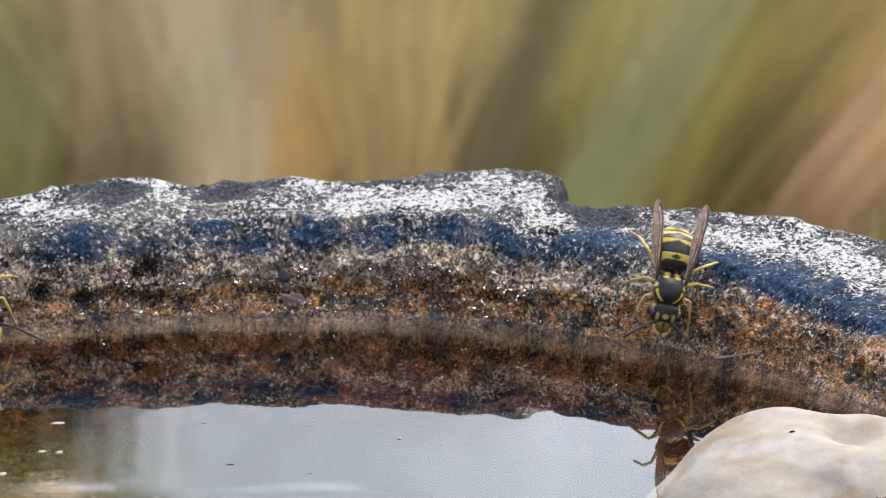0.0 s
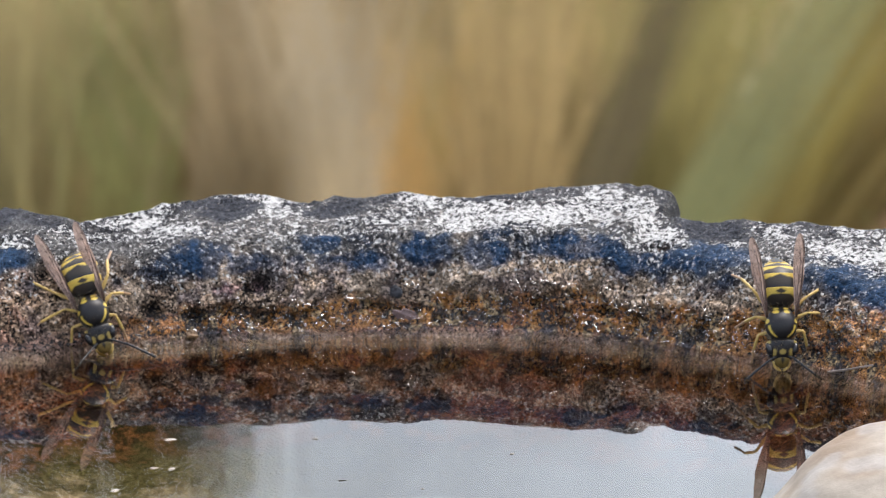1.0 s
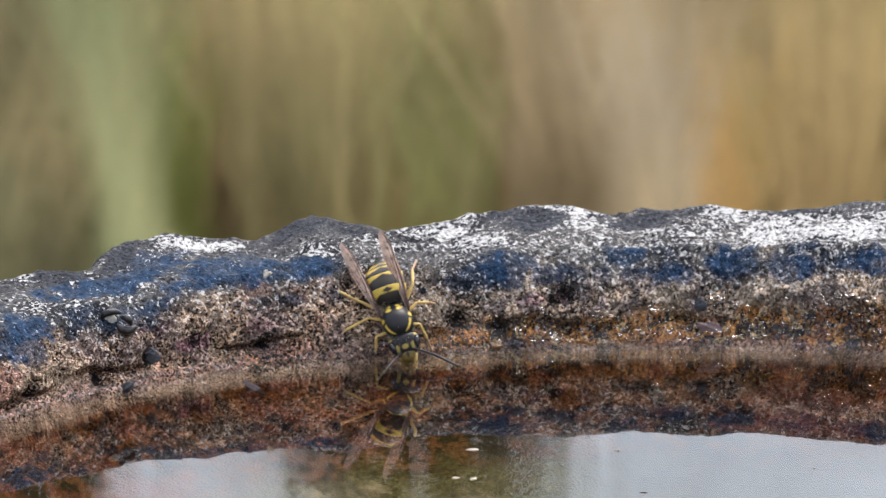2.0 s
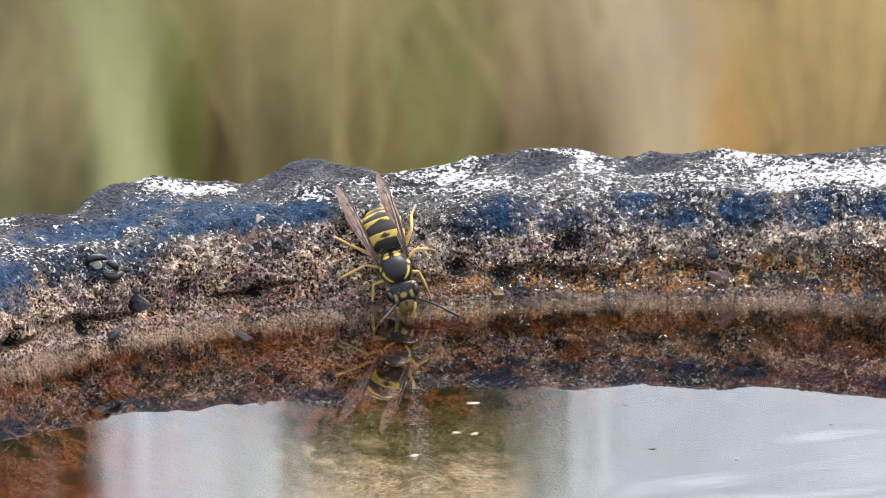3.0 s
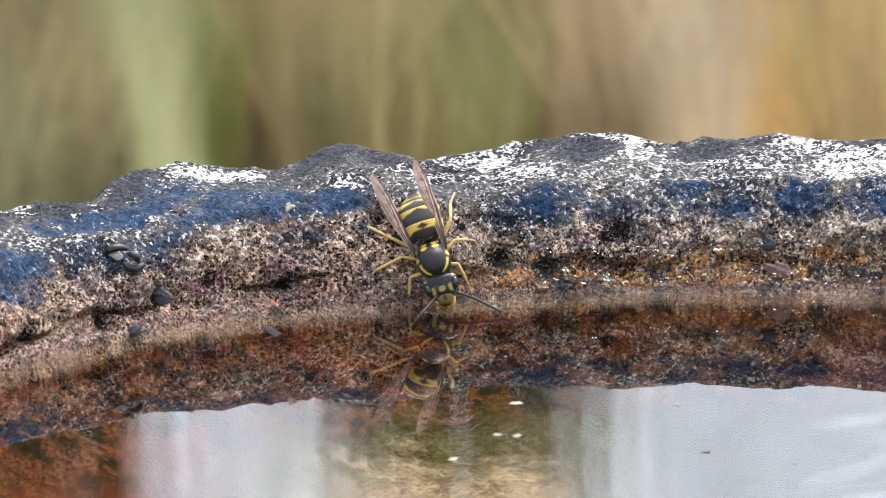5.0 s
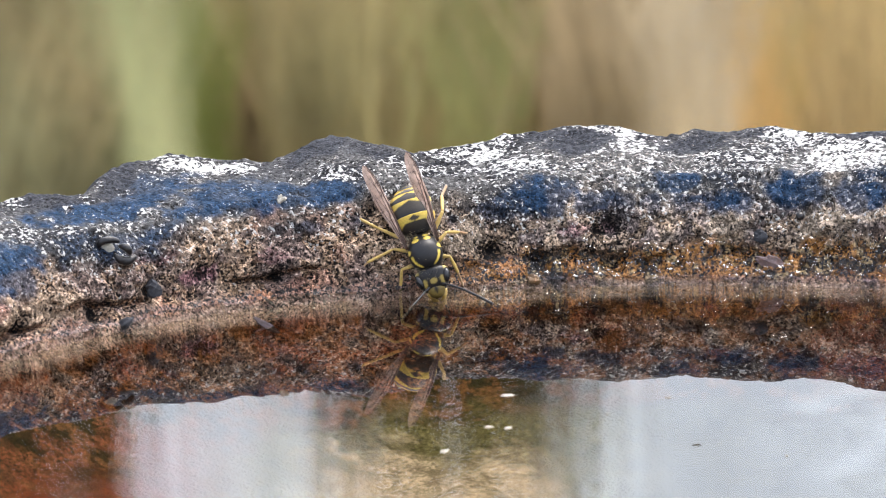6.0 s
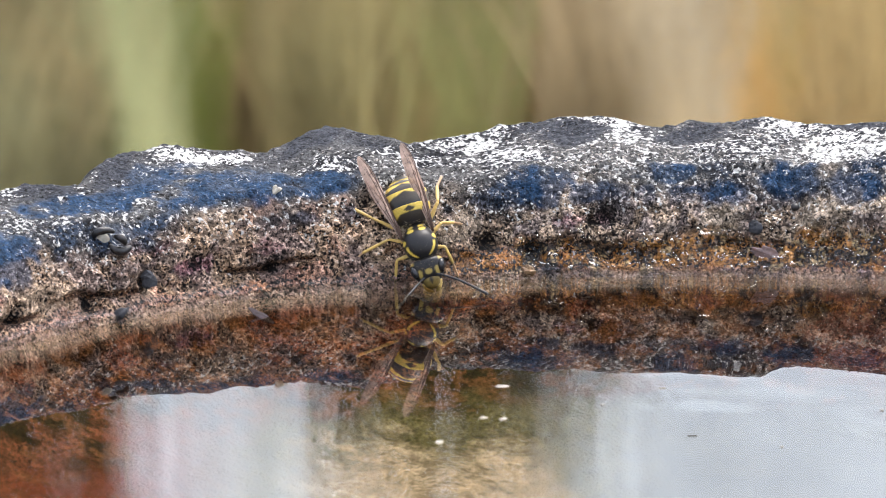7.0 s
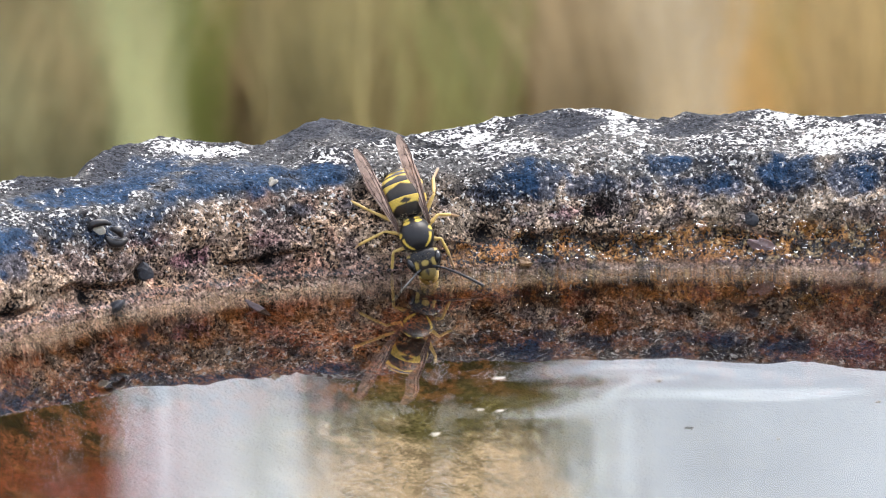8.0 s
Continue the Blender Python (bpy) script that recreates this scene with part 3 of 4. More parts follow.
def leaf_clump(name, label, u, wide, lean, colour, dist, seed, tall=0.15, count=300, fine=1.0):
    """A tuft of slender blades crossing the line of sight low behind the bath."""
    rng = random.Random(seed)
    verts, faces, cols = [], [], []
    for k in range(count):
        b = u + rng.gauss(0, 0.46 if abs(lean) < 5 else 0.36) * wide
        d = dist + rng.uniform(-0.35, 0.35)
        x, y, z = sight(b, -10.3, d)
        slope = lean / 15.6 + rng.gauss(0, 0.26 if abs(lean) < 5 else 0.08)
        c = np.array(colour) * rng.uniform(0.75, 1.25)
        foot = (x - slope * (z - GROUND), y, GROUND)
        up = tall * rng.uniform(0.8, 1.2)
        blade_strip(verts, faces, cols, foot, (x + slope * up, y, z + up), rng.uniform(-0.01, 0.01), wide * dist / 1000 * fine * rng.uniform(0.03, 0.07), c, seed * 90 + k, n=11)
    v = np.array(verts)
    withered = ramp(fbm(v * [1, 0.2, 0.8], 0.09, 2, 3), -0.1, 0.5)  # patches of straw among the green, and the reverse
    cols = np.array(cols)
    cols = cols * (1 + 0.5 * fbm(v * [1, 0.2, 1.0], 0.07, 2, 5))[:, None]
    cols = mix(cols, cols.mean(1)[:, None] * [1.36, 0.98, 0.50], withered * 0.5)
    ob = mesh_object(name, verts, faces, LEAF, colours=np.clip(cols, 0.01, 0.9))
    return tagged(ob, label, "grass", group="tufts behind the bath", kind="stuff")


DRY, GREEN, OCHRE, BROWN = "dry_grass", "green_grass", "ochre_leaves", "brown_stems"
LABEL = {DRY: "tuft of dry straw-coloured grass", GREEN: "tuft of pale green grass blades", OCHRE: "withered ochre-orange leaves", BROWN: "dark brown withered stems"}
TUFTS = [  # kind, bearing, width, lean, base colour
    (GREEN, -38, 9, 0, (0.19, 0.18, 0.10)), (GREEN, -33, 5, -1, (0.14, 0.145, 0.06)), (GREEN, -27.5, 2.3, -2, (0.19, 0.27, 0.14)), (GREEN, -23.5, 3, -1, (0.15, 0.18, 0.04)),
    (DRY, -18, 8, 0, (0.31, 0.23, 0.125)), (DRY, -11, 6, 0.5, (0.28, 0.245, 0.11)), (GREEN, -7, 5, 0, (0.22, 0.20, 0.085)), (BROWN, -2.5, 5, 0, (0.26, 0.18, 0.085)),
    (GREEN, 2.2, 5, 0, (0.21, 0.22, 0.09)), (BROWN, 7.5, 5, 0, (0.32, 0.22, 0.10)), (DRY, 13.5, 6, 0, (0.36, 0.275, 0.165)), (DRY, 17.5, 4.5, 1.5, (0.35, 0.26, 0.095)),
    (DRY, 23.5, 4, 0.5, (0.37, 0.31, 0.23)), (OCHRE, 29.5, 4.5, -4, (0.42, 0.28, 0.10)), (GREEN, 37.5, 6, 0, (0.30, 0.255, 0.105)), (DRY, 42.5, 6, 0, (0.30, 0.22, 0.10)),
    (DRY, 47.5, 5, 2, (0.37, 0.29, 0.13)), (BROWN, 51, 2.6, 6, (0.11, 0.09, 0.05)), (GREEN, 57, 6, 1, (0.25, 0.22, 0.085)), (GREEN, 63, 5, 10, (0.20, 0.21, 0.10)),
    (GREEN, 67.5, 6, 9, (0.20, 0.165, 0.05)), (DRY, 74, 8, 12, (0.28, 0.22, 0.08)), (DRY, 81, 7, 14, (0.42, 0.30, 0.17)), (DRY, 87, 7, 14, (0.38, 0.25, 0.16)), (DRY, -46, 8, 0, (0.32, 0.27, 0.15))]
FRONT = (-27.5, 23.5, 51, 63)  # loose tufts that stand before the others
for i, (kind, u, wide, lean, colour) in enumerate(TUFTS):
    share = 0.25 if kind in (DRY, OCHRE) else 0.08
    colour = tuple(0.93 * ((1 - share) * c + share * g) for c, g in zip(colour, (0.33, 0.28, 0.17)))
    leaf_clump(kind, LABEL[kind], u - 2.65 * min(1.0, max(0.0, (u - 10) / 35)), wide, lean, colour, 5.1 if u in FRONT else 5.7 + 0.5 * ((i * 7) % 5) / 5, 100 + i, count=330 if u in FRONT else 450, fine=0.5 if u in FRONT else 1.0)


def meadow():
    """Fine dry grass all over the ground behind the bath."""
    rng = random.Random(9)
    verts, faces, cols = [], [], []
    for k in range(15000):
        x, y = (rng.uniform(-1.1, 1.3), rng.uniform(2.6, 7.5)) if k < 5500 else (rng.uniform(-5, 5), rng.uniform(-4, 9))
        if math.hypot(x - CX * MM, y - CY * MM) < 0.12:
            continue
        h = rng.uniform(0.03, 0.12)
        c = rng.choice([(0.30, 0.25, 0.13), (0.24, 0.24, 0.09), (0.36, 0.27, 0.14), (0.22, 0.16, 0.08), (0.20, 0.22, 0.08)])
        blade_strip(verts, faces, cols, (x, y, GROUND), (x + rng.uniform(-0.06, 0.06), y + rng.uniform(-0.05, 0.05), GROUND + h), rng.uniform(-0.02, 0.02), rng.uniform(0.006, 0.014), c, k)
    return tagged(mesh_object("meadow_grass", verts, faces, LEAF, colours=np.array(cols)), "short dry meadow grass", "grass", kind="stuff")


meadow()


def reed_bed(u0, u1, dist, count, seed, colour, top, thin=1.0, uneven=0.09):
    """Tall reeds well behind the bath, whose dark image stands in the water."""
    rng = random.Random(seed)
    verts, faces, cols = [], [], []
    for k in range(count):
        b = rng.uniform(u0, u1) + rng.gauss(0, 3.5)
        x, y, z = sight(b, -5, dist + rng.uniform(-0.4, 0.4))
        c = np.array(colour) * rng.uniform(0.6, 1.3)
        blade_strip(verts, faces, cols, (x, y, GROUND), (x + rng.uniform(-0.02, 0.02), y, rng.gauss(top, uneven)), rng.uniform(-0.015, 0.015), thin * rng.uniform(0.006, 0.012), c, seed * 1000 + k)
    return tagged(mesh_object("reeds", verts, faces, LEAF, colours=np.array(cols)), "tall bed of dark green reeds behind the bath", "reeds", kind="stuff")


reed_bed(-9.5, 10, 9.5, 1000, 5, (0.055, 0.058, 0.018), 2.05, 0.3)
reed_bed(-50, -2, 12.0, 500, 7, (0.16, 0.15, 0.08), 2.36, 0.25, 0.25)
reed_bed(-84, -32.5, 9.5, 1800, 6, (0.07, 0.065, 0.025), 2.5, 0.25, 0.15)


# ---- pebble in the bowl ----
PEBBLE = attr_material("pale_pebble", rough=0.75, spec=0.3, scale=420.0, low=0.85, high=1.12, bump=0.4, dist=0.0004)


def pebble():
    u, v = np.linspace(0, 2 * math.pi, 120, endpoint=False), np.linspace(0.02, math.pi - 0.02, 80)
    gu, gv = np.meshgrid(u, v, indexing="ij")
    d = np.stack([np.sin(gv) * np.cos(gu), np.sin(gv) * np.sin(gu), np.cos(gv)], -1).reshape(-1, 3)
    lumps = 1 + 0.18 * vnoise(d, 0.8, 3) + 0.035 * vnoise(d, 0.35, 4) + 0.012 * vnoise(d, 0.12, 5)
    dent = np.exp(-((d - np.array([0.42, -0.1, 0.9])) ** 2).sum(1) / 0.05)  # a shallow saddle between two humps
    p = d * (lumps - 0.20 * dent)[:, None] * [19, 17, 14.5]
    tan = ramp(fbm(d, 0.7, 3, 6) - 0.5 * d[:, 0], -0.1, 0.7)
    col = mix(np.tile([0.31, 0.27, 0.22], (len(d), 1)), [0.20, 0.14, 0.09], tan * 0.85)
    col = mix(col, [0.33, 0.31, 0.29], ramp(fbm(d, 0.25, 2, 7), 0.25, 0.6) * 0.5)
    ob = mesh_object("pebble", p * MM, grid_faces(120, 80, wrap=True)[:, ::-1], PEBBLE, colours=col)
    ob.matrix_world = pose(89.5 * MM, -104 * MM, -5.2 * MM, 8, -12, 20)
    return tagged(ob, "pale rounded pebble standing in the shallow water", "pebble")


pebble()

# ---- wasps ----
YELLOW, BLACK = np.array([0.58, 0.41, 0.075]), np.array([0.012, 0.011, 0.012])
SHELL = attr_material("wasp_shell", rough=0.42, spec=0.35, scale=5000.0, low=0.8, high=1.2, bump=0.15, dist=0.00004)
BLACKSHELL = grain(material("black_shell", (0.014, 0.014, 0.016), 0.42), 6000.0, 0.7, 1.4, bump=0.2, dist=0.00004)
EYES = material("wasp_eye", (0.02, 0.019, 0.02), 0.22)
YELLOWLEG = grain(material("yellow_leg", (0.50, 0.34, 0.10), 0.45), 4000.0, 0.8, 1.2)
AMBERLEG = grain(material("amber_foot", (0.34, 0.21, 0.11), 0.5), 4000.0, 0.8, 1.2)
HAIR = material("grey_hair", (0.20, 0.16, 0.10), 0.6)
VEIN = material("wing_vein", (0.05, 0.022, 0.012), 0.45)


def wing_material():
    m = material("wing_film", (0.50, 0.37, 0.30), 0.25)
    n = m.node_tree.nodes
    clear = node(m, "ShaderNodeBsdfTransparent", Color=(0.90, 0.78, 0.70, 1))
    mx = n.new("ShaderNodeMixShader")
    mx.inputs[0].default_value = 0.5
    link(m, clear.outputs[0], mx.inputs[1])
    link(m, n["Principled BSDF"].outputs[0], mx.inputs[2])
    link(m, mx.outputs[0], n["Material Output"].inputs["Surface"])
    return grain(m, 1500.0, 0.6, 1.5)


WING = wing_material()


def ring_part(name, parent, stations, colour, n=48, steps=6, mat=None, label=""):
    """A closed body of elliptical rings. stations: (y, middle x, middle z, half width, half height), in millimetres."""
    st = np.array(stations, float)
    t = np.linspace(0, len(st) - 1, (len(st) - 1) * steps + 1)
    i = np.clip(t.astype(int), 0, len(st) - 2)
    f = (t - i)[:, None]
    p0, p1, p2, p3 = st[np.maximum(i - 1, 0)], st[i], st[i + 1], st[np.minimum(i + 2, len(st) - 1)]
    s = 0.5 * (2 * p1 + (p2 - p0) * f + (2 * p0 - 5 * p1 + 4 * p2 - p3) * f ** 2 + (3 * p1 - p0 - 3 * p2 + p3) * f ** 3)
    s[:, 3:] = np.maximum(s[:, 3:], 0.01)
    a = np.linspace(0, 2 * math.pi, n, endpoint=False)
    x = s[:, 1:2] + s[:, 3:4] * np.sin(a)
    z = s[:, 2:3] + s[:, 4:5] * np.cos(a)
    y = s[:, 0:1] + 0 * a
    pts = np.stack([x, y, z], -1).reshape(-1, 3)
    faces = []
    for r in range(len(s) - 1):
        for k in range(n):
            faces.append((r * n + k, r * n + (k + 1) % n, (r + 1) * n + (k + 1) % n, (r + 1) * n + k))
    side = np.tile(np.where(a > math.pi, a - 2 * math.pi, a), len(s))  # angle from the back, -pi to pi
    cols = colour(pts, side)
    ob = mesh_object(name, pts * MM, np.array(faces)[:, ::-1] if s[-1, 0] < s[0, 0] else faces, mat or SHELL, parent, colours=cols)
    return tagged(ob, label=label) if label else ob


def tube(points, radii, n=10):
    bm = bmesh.new()
    pts = [Vector(p) * MM for p in points]
    rings = []
    for i, p in enumerate(pts):
        d = (pts[min(i + 1, len(pts) - 1)] - pts[max(i - 1, 0)]).normalized()
        q = d.to_track_quat("Z", "Y")
        rings.append([bm.verts.new(p + q @ (Vector((math.cos(2 * math.pi * k / n), math.sin(2 * math.pi * k / n), 0)) * radii[i] * MM)) for k in range(n)])
    for a, b in zip(rings, rings[1:]):
        for k in range(n):
            bm.faces.new((a[k], a[(k + 1) % n], b[(k + 1) % n], b[k]))
    bm.faces.new(rings[0][::-1])
    bm.faces.new(rings[-1])
    return bm


def ellipsoid(centre, size, turn=(0, 0, 0), seg=28):
    bm = bmesh.new()
    bmesh.ops.create_uvsphere(bm, u_segments=seg, v_segments=seg // 2 + 2, radius=1)
    m = pose(*[c * MM for c in centre], *turn) @ Matrix.Diagonal((*[s * MM for s in size], 1))
    bmesh.ops.transform(bm, matrix=m, verts=bm.verts)
    return bm


def along(points, n):
    """n points along a smooth curve through the given ones."""
    p = [Vector(q) for q in points]
    out = []
    for k in range(n):
        t = k / (n - 1) * (len(p) - 1)
        i = min(int(t), len(p) - 2)
        f = t - i
        a, b, c, d = p[max(i - 1, 0)], p[i], p[i + 1], p[min(i + 2, len(p) - 1)]
        out.append(0.5 * (2 * b + (c - a) * f + (2 * a - 5 * b + 4 * c - d) * f ** 2 + (3 * b - a - 3 * c + d) * f ** 3))
    return out


def band_colour(ya, yb, strength, notch, diamond=False):
    """Dark front, yellow hind band with a dark wedge in the middle, and a dark diamond on the first ring."""
    def colour(p, side):
        u = (p[:, 1] - ya) / (yb - ya)
        s = np.abs(side)
        lim = strength + notch * np.clip(1 - s / 0.42, 0, 1) - 0.16 * np.clip((s - 0.55) / 0.4, 0, 1) * (1 - ramp(s, 1.0, 1.5))
        y = ramp(u, lim - 0.04, lim + 0.04)
        if diamond:
            y *= 1 - ramp(-(s / 0.32 + np.abs(u - lim - 0.16) / 0.17), -1.1, -0.9)
        dot = ramp(-np.hypot((s - 1.05) / 0.10, (u - lim - 0.14) / 0.08), -1.1, -0.8)
        y = np.maximum(y * (1 - dot), ramp(s, 2.2, 2.5) * 0.6)
        y *= 1 - ramp(u, 1.005, 1.02)
        dull = mix(np.tile(BLACK, (len(p), 1)), [0.034, 0.027, 0.020], ramp(u, 0.1, 0.5))
        return mix(dull, YELLOW, y)
    return colour


def thorax_colour(p, side):
    x, y, z = p.T
    s = np.abs(x)
    line = ramp(-np.abs(s - 1.62 * np.sqrt(np.clip(1 - ((y - 0.05) / 1.72) ** 2, 0, 1)) + 0.06), -0.16, -0.09) * ramp(s, 0.5, 0.75) * ramp(-y, 0.0, 0.25) * ramp(z, 0.0, 0.3)  # two stripes on the shoulders
    spots = ramp(-np.hypot((s - 0.68) / 0.42, (y - 1.55) / 0.25), -1.1, -0.85) * ramp(z, 0.0, 0.2)
    tegula = ramp(-np.hypot((s - 1.75) / 0.25, (y - 0.45) / 0.3), -1.1, -0.8) * ramp(z, -0.2, 0.1)
    low = ramp(-np.hypot((s - 0.6) / 0.35, (y - 2.02) / 0.16), -1.1, -0.85)
    w = np.maximum.reduce([line, spots, tegula, low])
    return mix(np.tile(BLACK * 1.2, (len(p), 1)), [0.62, 0.45, 0.08], w)


def head_colour(p, side):
    x, y, z = p.T
    s = np.abs(x)
    gena = ramp(s, 1.3, 1.5) * ramp(-np.abs(y + 2.02), -0.28, -0.16)
    frons = ramp(-np.hypot(s / 0.42, (y + 3.3) / 0.28), -1.15, -0.85) * ramp(z, 0.1, 0.3)
    eye_rim = ramp(-np.hypot((s - 0.98) / 0.24, (y + 3.35) / 0.45), -1.15, -0.85)
    return mix(np.tile(BLACK, (len(p), 1)), [0.34, 0.25, 0.07], np.maximum.reduce([gena, frons, eye_rim]))


def clypeus_colour(p, side):
    x, y, z = p.T
    dark = ramp(-np.hypot(x / 0.16, (y + 4.15) / 0.42), -1.2, -0.8)
    return mix(np.tile([0.15, 0.105, 0.03], (len(p), 1)), BLACK, dark)


def wing(parent, base, tip, seed, back=False):
    """A wing folded lengthwise, with its veins."""
    base, tip = np.array(base, float), np.array(tip, float)
    d = tip - base
    length = np.linalg.norm(d)
    d /= length
    across = np.cross(d, [0, 0, 1.0])
    across /= np.linalg.norm(across)
    up = np.cross(across, d)
    nu, nv = 36, 9
    u, v = np.linspace(0, 1, nu), np.linspace(-1, 1, nv)
    half = (0.15 + 0.56 * np.sin(np.pi * np.clip(u, 0, 1) ** 0.85 * 0.62) ** 1.4) * np.sqrt(np.clip(1 - u ** 7, 0.0004, 1)) * (0.75 if back else 1.0)
    gu, gv = np.meshgrid(u, v, indexing="ij")
    w = gv * half[:, None]
    fold = 0.42 * np.abs(w) ** 1.2 * np.where(gv > 0, -0.9, -0.35) + 0.05 * np.sin(gu * 17 + seed) * (1 - np.abs(gv)) + 0.22 * np.sin(np.pi * gu)
    p = base + d * (gu * length)[..., None] + across * w[..., None] + up * fold[..., None]
    top = p.reshape(-1, 3)
    low = top - up * 0.02
    f = grid_faces(nu, nv)
    faces = np.concatenate([f, f[:, ::-1] + nu * nv])
    ob = mesh_object("hindwing" if back else "forewing", np.concatenate([top, low]) * MM, faces, WING, parent)
    if not back:
        for k, (v0, v1, u0, u1, r) in enumerate([(6, 8, 0, 34, 0.085), (4, 5, 0, 30, 0.06), (2, 1, 0, 26, 0.05), (8, 7, 2, 35, 0.06), (5, 2, 14, 24, 0.035), (6, 3, 22, 32, 0.035)]):
            pts = []
            for q in range(10):
                t = q / 9
                iu = u0 + (u1 - u0) * t
                iv = v0 + (v1 - v0) * t
                a, b = int(iu), int(round(iv))
                pts.append(p[a, b] + up * 0.02)
            part("vein", tube(pts, [r * (1 - 0.05 * q) for q in range(10)], 6), VEIN, ob)
    return tagged(ob, label="smoky brown folded wing")


def leg(parent, hip, knee, ankle, toe, thick=1.0):
    femur = part("leg", tube(along([hip, (Vector(hip) + Vector(knee)) / 2 + Vector((0, 0, 0.15)), knee], 8), [0.26 * thick, 0.29 * thick, 0.29 * thick, 0.27 * thick, 0.24 * thick, 0.2 * thick, 0.18 * thick, 0.17 * thick]), YELLOWLEG, parent, "yellow leg with a black base")
    part("thigh_base", tube([hip, Vector(hip).lerp(Vector(knee), 0.45)], [0.34 * thick, 0.36 * thick]), BLACKSHELL, femur, "black base of the thigh")
    part("shin", tube(along([knee, ankle], 7), [0.14 * thick, 0.17 * thick, 0.19 * thick, 0.2 * thick, 0.2 * thick, 0.19 * thick, 0.16 * thick]), YELLOWLEG, femur)
    foot = along([ankle, Vector(ankle).lerp(Vector(toe), 0.5) + Vector((0, 0, -0.05)), toe], 12)
    part("foot", tube(foot, [0.14 * thick if k % 3 else 0.17 * thick for k in range(12)], 8), AMBERLEG, femur, "amber foot")
    return femur


def hairs(parent, seed, n=520):
    """Short grey down on the flanks and the back of the head."""
    rng = random.Random(seed)
    verts, faces = [], []
    while len(faces) < n:
        a, y = rng.uniform(-math.pi, math.pi), rng.uniform(-3.2, 2.6)
        if abs(a) < 1.0 and -1.6 < y < 1.8 and rng.random() < 0.85:
            continue
        r = np.array([math.sin(a) * 1.75, 0, math.cos(a) * 1.5]) * (1 - 0.05 * abs(y) ** 1.6)
        p = r * 0.93 + np.array([0, y, -0.1])
        q = p + r * rng.uniform(0.14, 0.34) + np.array([rng.uniform(-0.2, 0.2), rng.uniform(-0.15, 0.3), rng.uniform(-0.1, 0.2)])
        s = np.array([0.022, 0.022, 0])
        i = len(verts)
        verts += [p - s, p + s, q]
        faces.append((i, i + 1, i + 2))
    return tagged(mesh_object("down", np.array(verts) * MM, faces, HAIR, parent, smooth=False), label="short grey down", kind="stuff")


def wasp(label, wings, legs, antennae, seed):
    """A wasp of 13 mm: x to its left-hand side as seen from above with the head down, y towards the tail, z to the back."""
    body = new("wasp", None)
    tagged(body, label, "wasp", group="drinking wasps")
    ring_part("thorax", body, [(-1.75, 0, -0.35, 0.8, 0.7), (-1.5, 0, -0.15, 1.25, 1.0), (-1.05, 0, 0.0, 1.62, 1.32), (-0.3, 0, 0.0, 1.88, 1.58), (0.5, 0, 0, 1.86, 1.56), (1.2, 0, -0.05, 1.6, 1.32), (1.75, 0, -0.2, 1.3, 1.0),
                               (2.35, 0, -0.5, 0.85, 0.65), (2.7, 0, -0.6, 0.3, 0.25)], thorax_colour, n=72, steps=8, label="black thorax with yellow shoulder stripes and spots")
    abdomen = ring_part("abdomen", body, [(2.3, 0, -0.62, 0.35, 0.3), (2.8, 0, -0.5, 1.25, 1.0), (3.6, 0, -0.35, 2.0, 1.6), (5.0, 0, -0.45, 2.28, 1.85), (6.5, 0, -0.95, 2.1, 1.7), (7.8, 0, -1.85, 1.4, 1.15), (8.8, 0, -2.9, 0.4, 0.35), (9.0, 0, -3.1, 0.05, 0.05)],
                        lambda p, s: np.tile(BLACK, (len(p), 1)), label="black and yellow banded abdomen")
    for k, (ya, yb, z0, z1, w0, w1, strength, notch) in enumerate([
            (2.5, 4.45, -0.5, -0.35, 1.3, 2.32, 0.60, 0.0), (4.3, 6.25, -0.36, -0.75, 2.26, 2.36, 0.76, 0.18), (6.1, 7.3, -0.7, -1.35, 2.28, 1.97, 0.70, 0.24),
            (7.15, 7.98, -1.3, -2.0, 1.92, 1.42, 0.64, 0.25), (7.82, 8.5, -1.9, -2.6, 1.37, 0.87, 0.55, 0.25), (8.35, 9.0, -2.5, -3.1, 0.8, 0.22, 0.3, 0.2)]):
        mid, wm = (ya + yb) / 2, (w0 + w1) / 2 + (0.26 if k == 0 else 0.06)
        ring_part("tergite", abdomen, [(ya, 0, z0, w0, w0 * 0.82), (mid, 0, (z0 + z1) / 2, wm, wm * 0.82), (yb - 0.12, 0, z1, w1 + 0.03, w1 * 0.82 + 0.03), (yb, 0, z1, w1 - 0.04, w1 * 0.82 - 0.04)],
                  band_colour(ya, yb, strength, notch, k == 0), n=80, steps=8)
    head = ring_part("head", body, [(-1.5, 0, -0.5, 0.5, 0.5), (-1.7, 0, -0.3, 1.45, 0.95), (-2.05, 0, -0.2, 1.85, 1.2), (-2.7, 0, -0.25, 1.95, 1.2), (-3.4, 0, -0.4, 1.7, 1.05), (-4.0, 0, -0.7, 1.2, 0.8), (-4.35, 0, -0.95, 0.4, 0.3)],
                     head_colour, n=72, steps=8, label="black head with yellow face marks")
    ring_part("face_plate", head, [(-3.3, 0, -0.45, 0.5, 0.4), (-3.65, 0, -0.35, 0.85, 0.6), (-4.2, 0, -0.5, 0.95, 0.65), (-4.7, 0, -0.8, 0.72, 0.5), (-4.95, 0, -1.0, 0.2, 0.15)], clypeus_colour, n=40, label="yellow face plate with a dark mark")
